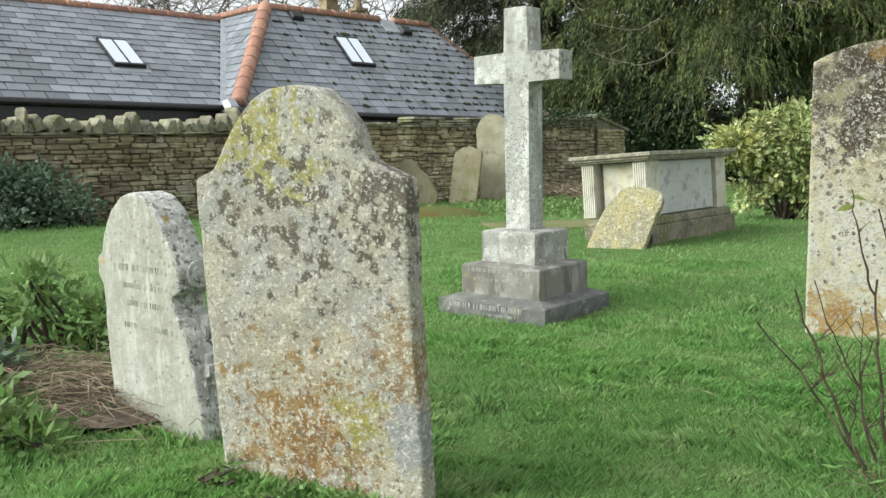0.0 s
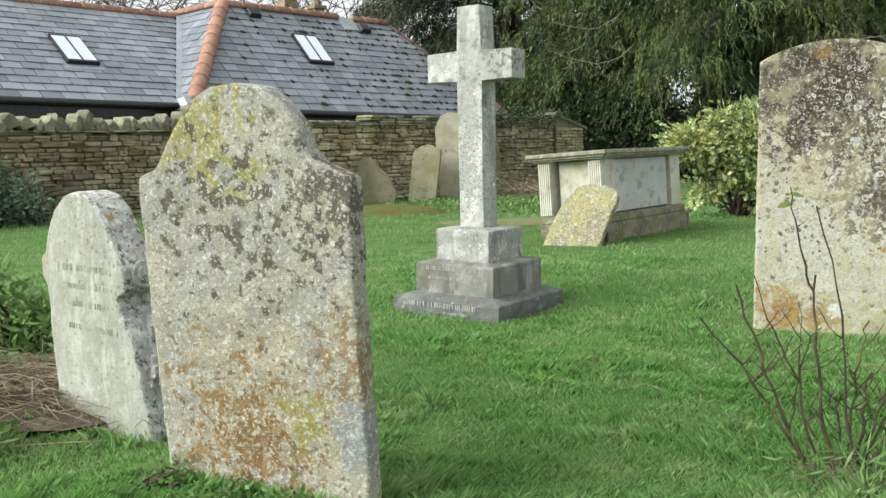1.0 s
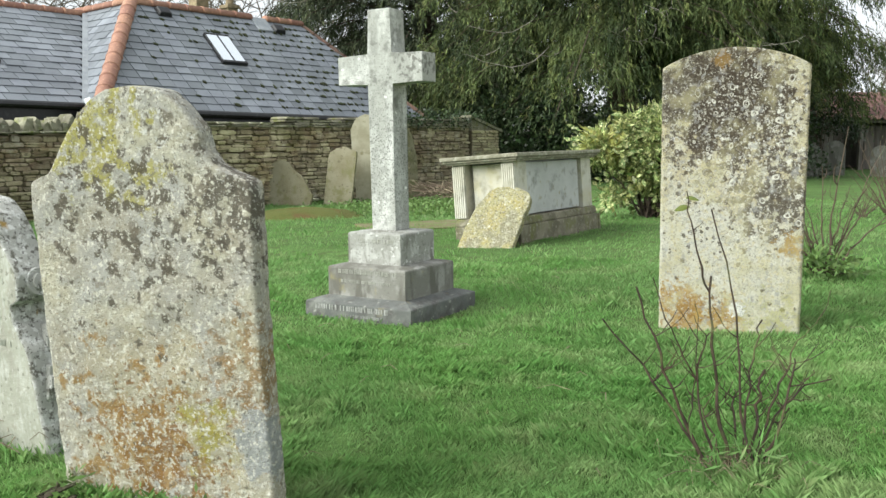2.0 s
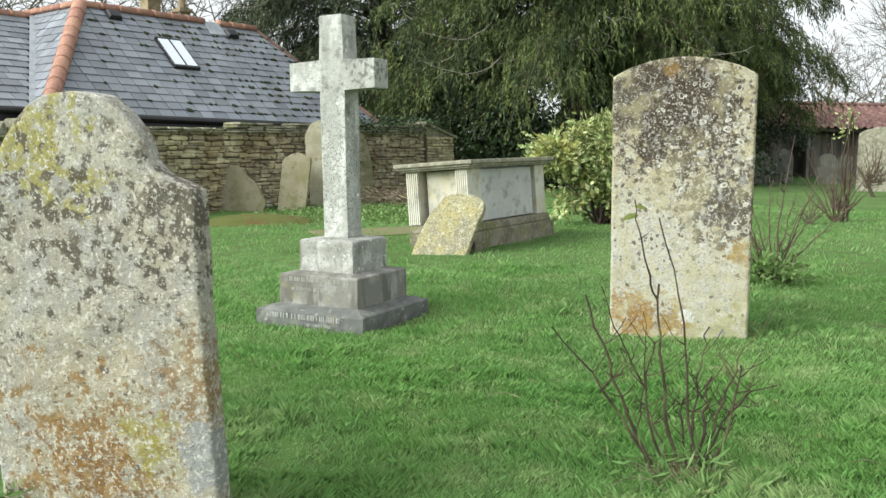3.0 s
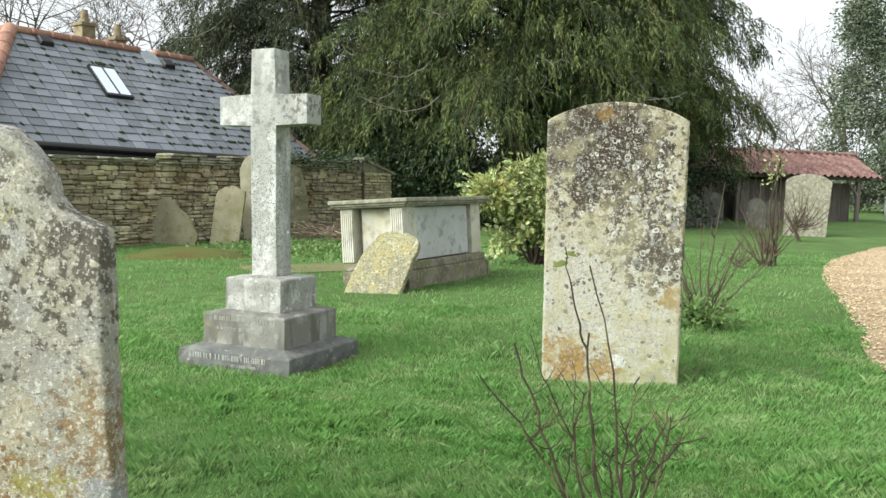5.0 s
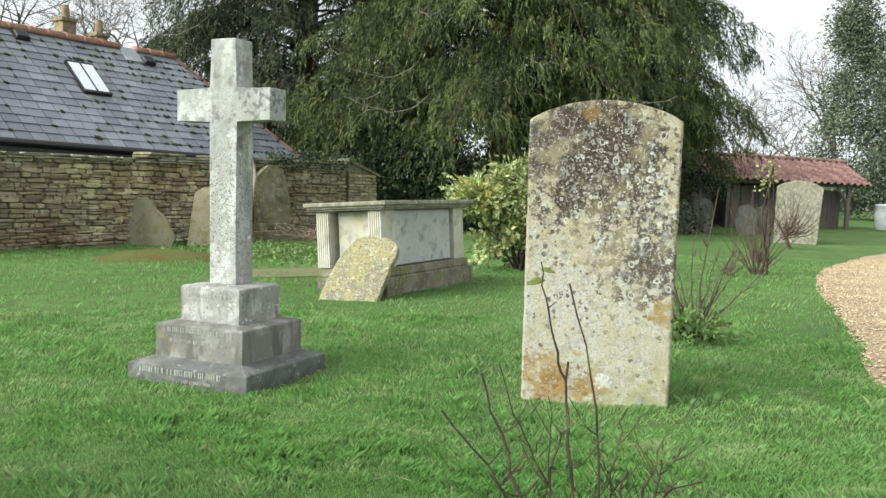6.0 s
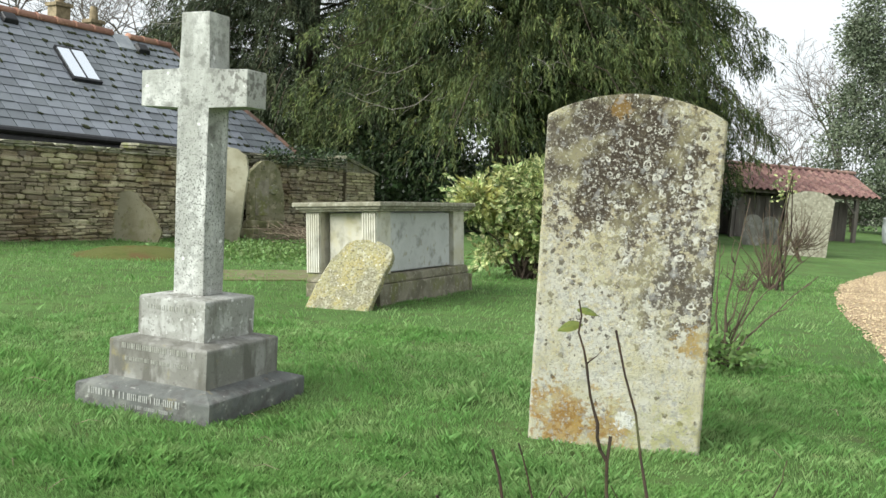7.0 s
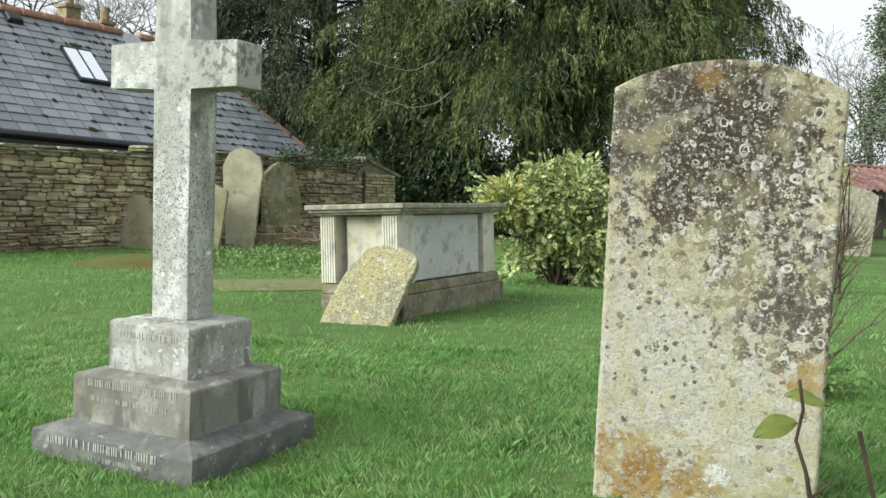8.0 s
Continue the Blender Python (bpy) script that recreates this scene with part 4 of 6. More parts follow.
# the wing that runs back, and the lower range beyond the valley
roof3 = part("roof", prism([(EX0, 0.01, -0.03), (0.45, 0.9, -0.03), (0.45, 9, -0.03), (EX0, 9, -0.03), (RX0, 2.785, 2.489), (RX0, 9, 2.489)],
                           [(0, 4, 5, 3), (0, 1, 4), (1, 2, 5, 4), (2, 3, 5), (3, 2, 1, 0)]), M["roof_bed"], house, "slate roof of the rear wing")
LY, LZ = 0.78, 0.15
roof2 = part("roof", prism([(-22, LY, LZ - 0.03), (-3.2, LY, LZ - 0.03), (-3.2, 8.5, LZ - 0.03), (-22, 8.5, LZ - 0.03), (-22, 4.65, LZ + 2.23), (-1.78, 4.65, LZ + 2.23)],
                           [(0, 1, 5, 4), (1, 2, 5), (2, 3, 4, 5), (3, 0, 4), (3, 2, 1, 0)]), M["roof_bed"], house, "lower blue-grey slate roof")
for x0, x1, y, z in ((EX0, EX1, 0.02, 0.12), (-22, EX0 + 0.1, LY - 0.02, LZ + 0.05)):
    bm = bmesh.new()
    tube(bm, [(x0, y - 0.07, z - 0.06), (x1, y - 0.07, z - 0.06)], [0.07, 0.07], 10)
    part("gutter", bm, M["gutter"], house, "black gutter")
    part("fascia", box(bmesh.new(), x0, x1, y - 0.01, y + 0.03, z - 0.36, z + 0.0), M["gutter"], house, "black fascia board")


def on_roof(x, s, lift=0.0, pitch=PITCH):
    """A pose in the house's own frame: x along the eave, s metres up the slope, lifted off it."""
    if pitch == WP:
        c, k = math.cos(WP), math.sin(WP)
        return Matrix(((0, c, -k, EX0 + s * c - lift * k), (-1, 0, 0, -x), (0, k, c, s * k + lift * c), (0, 0, 0, 1)))
    y0, z0 = (LY, LZ) if pitch == LP else (0, 0)
    return Matrix.Translation((0, y0, z0)) @ Matrix.Translation((x, s * math.cos(pitch) - lift * math.sin(pitch), s * math.sin(pitch) + lift * math.cos(pitch))) @ pose(0, 0, 0, math.degrees(pitch))


def skylight(x, s, w, h, pitch):
    fr = bmesh.new()
    box(fr, -w / 2, -w / 2 + 0.03, -h / 2, h / 2, 0, 0.07, 0.006)
    box(fr, w / 2 - 0.03, w / 2, -h / 2, h / 2, 0, 0.07, 0.006)
    box(fr, -w / 2, w / 2, h / 2 - 0.05, h / 2, 0, 0.088, 0.006)
    box(fr, -w / 2, w / 2, -h / 2, -h / 2 + 0.07, 0, 0.092, 0.006)
    box(fr, -0.018, 0.018, -h / 2, h / 2, 0, 0.09, 0.004)
    ob = part("skylight", fr, M["dark_frame"], house, "black-framed roof window with two panes")
    ob.matrix_local = on_roof(x, s, 0.02, pitch)
    for k in (-1, 1):
        part("pane", box(bmesh.new(), min(k * 0.02, k * (w / 2 - 0.03)), max(k * 0.02, k * (w / 2 - 0.03)), -h / 2 + 0.075, h / 2 - 0.05, 0.074, 0.082), M["glass"], ob, "bright sky-reflecting pane")
    part("flashing", box(bmesh.new(), -w / 2 - 0.08, w / 2 + 0.08, -h / 2 - 0.16, -h / 2 - 0.002, -0.004, 0.010), M["lead"], ob, "lead flashing")


skylight(-0.12, 2.27, 0.64, 1.02, PITCH)
skylight(-5.15, 2.09, 0.62, 1.18, LP)
for x, s in ((-1.11, 3.45), (1.95, 3.33)):
    v = part("roof_vent", box(bmesh.new(), -0.17, 0.17, -0.14, 0.14, 0, 0.11, 0.03, 0.8), M["dark_frame"], house, "dark roof vent")
    v.matrix_local = on_roof(x, s, 0.02)
v = part("lead_saddle", box(bmesh.new(), -0.22, 0.22, -0.28, 0.22, 0, 0.035, 0.012), M["lead"], house, "silver lead patch at the ridge")
v.matrix_local = on_roof(1.56, 3.52, 0.025)


def half_round(length, radius, taper=0.92):
    """One ridge tile lying along x."""
    bm = bmesh.new()
    rows = []
    for x, r in ((0, radius), (length * 0.12, radius), (length * 0.14, radius * taper), (length, radius * taper)):
        rows.append([bm.verts.new((x, r * math.cos(math.pi * k / 8), r * math.sin(math.pi * k / 8) - 0.02)) for k in range(9)])
        rows[-1] += [bm.verts.new((x, -r * 0.8, -0.05)), bm.verts.new((x, r * 0.8, -0.05))]
    n = 11
    for a, b in zip(rows, rows[1:]):
        for k in range(n):
            bm.faces.new((a[k], a[(k + 1) % n], b[(k + 1) % n], b[k]))
    bm.faces.new(rows[0])
    bm.faces.new(rows[-1][::-1])
    return bm


def tile_run(a, b, length, radius, parent, material=M["terracotta"]):
    a, b = Vector(a), Vector(b)
    n = max(1, round((b - a).length / length))
    step = (b - a).length / n
    first = None
    d = (b - a).normalized()
    side = Vector((0, 0, 1)).cross(d).normalized()
    m3 = Matrix((d, side, d.cross(side))).transposed()
    for i in range(n):
        if first is None:
            ob = part("ridge_tile", half_round(step * 1.12, radius), material, parent, "", True)
            first = ob.data
        else:
            ob = new("ridge_tile", first)
            ob.parent = parent
        ob.matrix_local = Matrix.Translation(a + d * step * i) @ m3.to_4x4()


Z1 = 2.53
tile_run((RX0, 2.78, Z1), (1.32, 2.78, Z1), 0.42, 0.135, roof)
tile_run((1.80, 2.78, Z1), (RX1, 2.78, Z1), 0.42, 0.125, roof)
tile_run((EX0 + 0.10, 0.14, 0.20), (RX0, 2.78, Z1), 0.42, 0.165, roof)
tile_run((EX1 - 0.05, 0.05, 0.06), (RX1, 2.78, Z1), 0.45, 0.085, roof, M["old_hip"])
tile_run((-18.0, 4.65, LZ + 2.27), (-1.95, 4.65, LZ + 2.27), 0.45, 0.125, roof2)
tile_run((RX0, 8.8, Z1), (RX0, 2.9, Z1), 0.45, 0.13, roof3)
# lead valley and the foot of the hip
bm = bmesh.new()
v = [bm.verts.new(p) for p in ((-3.93, 0.72, 0.16), (-3.68, 0.72, 0.20), (-1.72, 4.55, 2.44), (-1.97, 4.55, 2.40))]
bm.faces.new(v)
r = bmesh.ops.extrude_face_region(bm, geom=bm.faces[:])
bmesh.ops.translate(bm, verts=[e for e in r["geom"] if isinstance(e, bmesh.types.BMVert)], vec=(0, -0.01, 0.03))
part("valley", bm, M["lead"], house, "grey lead valley")
v = part("lead_foot", box(bmesh.new(), -0.15, 0.15, -0.12, 0.26, 0, 0.14, 0.02, 0.55), M["lead"], house, "folded lead at the hip's foot")
v.matrix_local = on_roof(-4.0, 0.10, 0.01)


def chimney(x, y, z, w, h, pots):
    c = empty("chimney_stack", pose(x, y, z, 0, 0, 46), "buff stone chimney stack with pale clay pots", "chimney", "chimneys")
    part("stack", box(bmesh.new(), -w / 2, w / 2, -w / 2, w / 2, -6, h, 0.01), M["chimney_brick"], c)
    part("cap", box(bmesh.new(), -w / 2 - 0.05, w / 2 + 0.05, -w / 2 - 0.05, w / 2 + 0.05, h, h + 0.10, 0.01), M["chimney_brick"], c)
    for i in range(pots):
        bm = bmesh.new()
        bmesh.ops.create_cone(bm, cap_ends=True, segments=14, radius1=0.12, radius2=0.095, depth=0.36, matrix=pose(0.24 * (i - (pots - 1) / 2), 0, h + 0.28))
        part("pot", bm, M["chimney_brick"], c, "pale clay pot")


chimney(-5.75, 27.0, 4.6, 0.42, 0.72, 1)
chimney(-4.85, 27.0, 4.4, 0.34, 0.55, 1)


# ---- courses and slates ----
def block_variants(count, seed, soft=0.14):
    """Unit rubble stones from 0 to 1 in x and z, front at y = 0, with worn corners and uneven outlines."""
    rnd = random.Random(seed)
    out = []
    for _ in range(count):
        j = lambda a: rnd.uniform(-a, a)
        cx, cz = rnd.uniform(0.05, 0.16), rnd.uniform(0.16, 0.36)
        ring = [(cx, 0.0), (1 - cx, 0.0), (1.0, cz), (1.0, 1 - cz), (1 - cx, 1.0), (cx, 1.0), (0.0, 1 - cz), (0.0, cz)]
        ring = [(x + j(0.025), z + j(0.09)) for x, z in ring]
        front = [(0.5 + (x - 0.5) * 0.93, j(0.05), 0.5 + (z - 0.5) * 0.80) for x, z in ring]
        verts = np.array(front + [(x, soft + j(0.03), z) for x, z in ring] + [(x, 1.0, z) for x, z in ring])
        faces = [tuple(range(8))]
        for a in (0, 8):
            faces += [(a + (k + 1) % 8, a + k, a + 8 + k, a + 8 + (k + 1) % 8) for k in range(8)]
        out.append((verts, faces))
    return out


def upright_variants(count, seed):
    """Rough upright coping stones with rounded heads, in a unit box."""
    rnd = random.Random(seed)
    out = []
    for _ in range(count):
        prof = [(0.02, 0.0), (0.98, 0.0), (1.0, 0.45), (0.93, 0.75), (0.72, 0.95), (0.45, 1.0), (0.2, 0.9), (0.05, 0.68), (0.0, 0.35)]
        prof = [(x + rnd.uniform(-0.10, 0.10), z + (rnd.uniform(-0.13, 0.10) if z else 0)) for x, z in prof]
        n = len(prof)
        inner = [(0.5 + (x - 0.5) * 0.8, rnd.uniform(-0.03, 0.03), 0.45 + (z - 0.45) * 0.84) for x, z in prof]
        v = np.array(inner + [(x, 0.16, z) for x, z in prof] + [(x, 1.0, z) for x, z in prof])
        f = [tuple(range(n))]
        for a in (0, n):
            f += [(a + (k + 1) % n, a + k, a + n + k, a + n + (k + 1) % n) for k in range(n)]
        out.append((v, f))
    return out


def lay(name, parent, variants, places, material, keep, rest_name):
    """places: (x, y, z, length, depth, height, turn) or matrices. keep(place): whether it is a part of its own."""
    own = [p for p in places if keep(p)][:300]
    chosen = set(id(p) for p in own)
    rest = [p for p in places if id(p) not in chosen]
    meshes = [mesh_of(name, v, f, material) for v, f in variants]
    rnd = random.Random(5)
    for m in own:
        ob = new(name, meshes[rnd.randrange(len(meshes))])
        ob.parent = parent
        ob.matrix_local = m
    verts, faces, base = [], [], 0
    for m in rest:
        v, f = variants[rnd.randrange(len(variants))]
        a = np.array(m)
        verts.append(v @ a[:3, :3].T + a[:3, 3])
        faces += [tuple(i + base for i in q) for q in f]
        base += len(v)
    if rest:
        ob = new(rest_name, mesh_of(rest_name, np.concatenate(verts), faces, material))
        ob.parent = parent
        tagged(ob, kind="stuff")


def stone_matrix(x, y, z, lx, ly, lz, tilt=0.0):
    return Matrix.Translation((x, y, z)) @ Matrix.Rotation(tilt, 4, "Y") @ Matrix.Diagonal((lx, ly, lz, 1))


def lay_wall():
    rnd = random.Random(21)
    places, cap, ups = [], [], []
    z = -0.35
    while z < 1.35:
        h = rnd.uniform(0.045, 0.062) if z < 0.15 else rnd.uniform(0.052, 0.098)
        high = z + h > 1.27
        phase = rnd.uniform(0, 6)
        x = -22 if not high else -4.9
        while x < 5.0:
            l = rnd.choice((rnd.uniform(0.08, 0.18), rnd.uniform(0.14, 0.30), rnd.uniform(0.26, 0.42)))
            wave = 0.012 * math.sin(x * 1.7 + phase) + 0.006 * math.sin(x * 5.3 + phase * 2)
            l = min(l, 5.0 - x)
            hh = h * rnd.uniform(0.86, 1.06)
            if h > 0.075 and rnd.random() < 0.3:      # two thin stones in place of one
                places.append(stone_matrix(x + 0.004, rnd.uniform(-0.035, 0.02), z + wave + h * 0.52, l - rnd.uniform(0.004, 0.02), 0.2, h * 0.47, rnd.uniform(-0.03, 0.03)))
                hh = h * 0.50
            places.append(stone_matrix(x + 0.003, rnd.uniform(-0.035, 0.02), z + wave + rnd.uniform(0, 0.006), l - rnd.uniform(0.005, 0.018), 0.2, hh, rnd.uniform(-0.05, 0.05)))
            x += l
        z += h
    lay("stone", wall, block_variants(10, 3), places, M["wall_stone"], lambda m: -2.9 < m.translation.x < 0.2 and m.translation.z > -0.12, "rubble_rest")
    # thin oversailing course, then upright stones or flat coping
    x = -22.0
    while x < 5.0:
        l = rnd.uniform(0.3, 0.7)
        top = 1.262 if x < -4.9 else 1.372
        cap.append(stone_matrix(x, -0.06 + rnd.uniform(-0.01, 0.01), top, l - 0.01, 0.5, 0.042, rnd.uniform(-0.01, 0.01)))
        x += l
    for level in (1.416, 1.472, 1.528):
        x = -4.75 if level < 1.45 else -1.0
        while x < 5.0:
            l = rnd.uniform(0.25, 0.6)
            if level < 1.5 or rnd.random() > 0.12:
                cap.append(stone_matrix(x, -0.02 + rnd.uniform(-0.02, 0.02), level, l - 0.012, 0.45, 0.054, rnd.uniform(-0.015, 0.015)))
            x += l
    x = -22.0
    while x < -4.6:
        l = rnd.choice((rnd.uniform(0.07, 0.13), rnd.uniform(0.12, 0.24)))
        h = rnd.uniform(0.15, 0.30) + (0.12 if rnd.random() < 0.12 else 0)
        ups.append(stone_matrix(x, 0.0 + rnd.uniform(-0.04, 0.03), 1.29, l + 0.01, 0.36, h, rnd.uniform(-0.34, 0.34)))
        x += l
    lay("upright_stone", wall, upright_variants(12, 6), ups, M["coping"], lambda m: m.translation.x > -12, "upright_run")
    lay("coping_stone", wall, block_variants(10, 8, 0.3), cap, M["coping"], lambda m: -9.2 < m.translation.x < 4, "coping_run")
    places = []
    z = -0.35
    while z < 1.30:
        h = rnd.uniform(0.05, 0.09)
        x = 5.02
        while x < 6.15:
            l = min(rnd.uniform(0.14, 0.4), 6.15 - x)
            places.append(stone_matrix(x + 0.004, -0.09 + rnd.uniform(-0.01, 0.01), z, l - 0.008, 0.2, h * 0.92))
            x += l
        z += h
    lay("stone", pier, block_variants(6, 4), places, M["wall_stone"], lambda m: True, "rubble_rest")


def slate_variants():
    out = []
    for k in range(4):
        d = (0.0, 0.012, -0.010, 0.005)[k]
        v = np.array([(0, 0, 0.021), (1, d, 0.021), (1, 1, 0.004), (0, 1, 0.004), (0, 0, 0.0), (1, d, 0.0), (1, 1, -0.004), (0, 1, -0.004)])
        out.append((v, [(0, 1, 2, 3), (7, 6, 5, 4), (0, 4, 5, 1), (1, 5, 6, 2), (2, 6, 7, 3), (3, 7, 4, 0)]))
    return out


def lay_slates():
    rnd = random.Random(31)
    for owner, pitch, slope, left, right, own in (
            (roof, PITCH, 3.72, lambda s: EX0 + (RX0 - EX0) * s / 3.75, lambda s: EX1 + (RX1 - EX1) * s / 3.75, lambda m: -2.2 < m.translation.x < 3.2),
            (roof3, WP, 3.3, lambda s: -6.5, lambda s: -0.05 - 2.78 * s / 3.35, lambda m: m.translation.y < 5),
            (roof2, LP, 4.42, lambda s: -13.0, lambda s: -3.85 + 1.95 * s / 4.42, lambda m: -7.0 < m.translation.x < -3)):
        places = []
        gauge, wide = (0.285, 0.37) if pitch == LP else (0.235, 0.33)
        row, s = 0, (0.17 if pitch == PITCH else 0.08)
        while s < slope - 0.08:
            x = left(s) - rnd.uniform(0, 0.05) + (row % 2) * wide / 2
            while x < right(s):
                w = min(wide, right(s) - x + 0.02)
                if w > 0.05:
                    places.append(on_roof(x, s - 0.02, 0.012, pitch) @ Matrix.Diagonal((w - 0.016, gauge + 0.05 + rnd.uniform(-0.006, 0.006), 1.0 + rnd.uniform(-0.2, 0.5), 1)))
                x += wide
            s += gauge
            row += 1
        lay("slate", owner, slate_variants(), places, M["slate"], own, "slating")
    # small tufts of moss caught along the slate edges
    bm = bmesh.new()
    for k in range(230):
        x, c = rnd.triangular(-3.2, 4.3, 2.6), rnd.randrange(1, 15)
        if left_of(x, c * 0.235):
            continue
        m = on_roof(x, 0.17 + c * 0.235 - 0.02, 0.03) @ pose(0, 0, 0, 0, 0, rnd.uniform(0, 90)) @ Matrix.Diagonal((rnd.uniform(0.022, 0.05), rnd.uniform(0.04, 0.085), 0.03, 1))
        bmesh.ops.create_icosphere(bm, subdivisions=1, radius=1, matrix=m)
    tagged(part("moss", bm, M["moss"], roof, "dark moss tufts on the slates"), kind="stuff")


def left_of(x, s):
    return x < EX0 + (RX0 - EX0) * s / 3.75 + 0.2 or x > EX1 + (RX1 - EX1) * s / 3.75 - 0.2


lay_wall()
lay_slates()


# ---- gravel path ----
def path_edge(y):
    return np.interp(y, [-6, 0, 3, 5, 7.36, 9.8, 10.8, 12.6, 14.3, 18, 24, 40], [0.6, 2.4, 3.6, 4.45, 5.78, 7.0, 7.55, 8.65, 9.8, 13.0, 19.5, 38.0])


def build_path():
    ys = np.arange(-6, 40.1, 0.4)
    left = path_edge(ys)
    verts, faces = [], []
    for i, y in enumerate(ys):
        w = 2.3 + 0.05 * max(0, y)
        for f in (0, 0.25, 0.5, 0.75, 1.0):
            x = left[i] + 0.06 * math.sin(y * 3.1) * (1 - f) + w * f
            yy = y - 0.9 * f
            verts.append((x, yy, float(ground_z(x, yy)) + 0.004 + 0.014 * math.sin(math.pi * f)))
    for i in range(len(ys) - 1):
        for k in range(4):
            faces.append((i * 5 + k, i * 5 + k + 1, (i + 1) * 5 + k + 1, (i + 1) * 5 + k))
    path = tagged(new("path", mesh_of("path", verts, faces, M["gravel_bed"], True)), "pale buff gravel path curving through the lawn", "path", kind="structure")
    rng = np.random.default_rng(4)
    n = 9000
    y = rng.uniform(3.0, 17.0, n)
    x = path_edge(y) + np.abs(rng.normal(0, 1.0, n)) - 0.06
    s = rng.uniform(0.007, 0.016, n)
    octa = np.array([(1, 0, 0), (-1, 0, 0), (0, 1, 0), (0, -1, 0), (0, 0, 1), (0, 0, -1)], float)
    tri = np.array([(0, 2, 4), (2, 1, 4), (1, 3, 4), (3, 0, 4), (2, 0, 5), (1, 2, 5), (3, 1, 5), (0, 3, 5)])
    sc = np.stack([s * rng.uniform(0.8, 1.5, n), s * rng.uniform(0.8, 1.3, n), s * 0.7], -1)
    a = rng.uniform(0, 6.28, n)
    pts = octa[None] * sc[:, None]
    px = pts[..., 0] * np.cos(a)[:, None] - pts[..., 1] * np.sin(a)[:, None] + x[:, None]
    py = pts[..., 0] * np.sin(a)[:, None] + pts[..., 1] * np.cos(a)[:, None] + y[:, None]
    pz = pts[..., 2] + (ground_z(x, y) + 0.014)[:, None]
    v = np.stack([px, py, pz], -1)
    me = fast_mesh("gravel", v[:, tri].reshape(-1, 3, 3), 3, M["pebble"])
    ob = new("gravel", me)
    ob.parent = path
    tagged(ob, "loose buff pebbles", kind="stuff")


build_path()

# ---- lawn of real blades ----
STONES = [(-0.115, 2.10, 0.74, 0.08, -20), (-0.93, 2.78, 0.62, 0.14, -33), (2.53, 4.78, 0.80, 0.12, -21.5), (0.47, 5.52, 0.82, 0.82, -33.5), (1.955, 10.12, 0.9, 2.0, -35.5)]


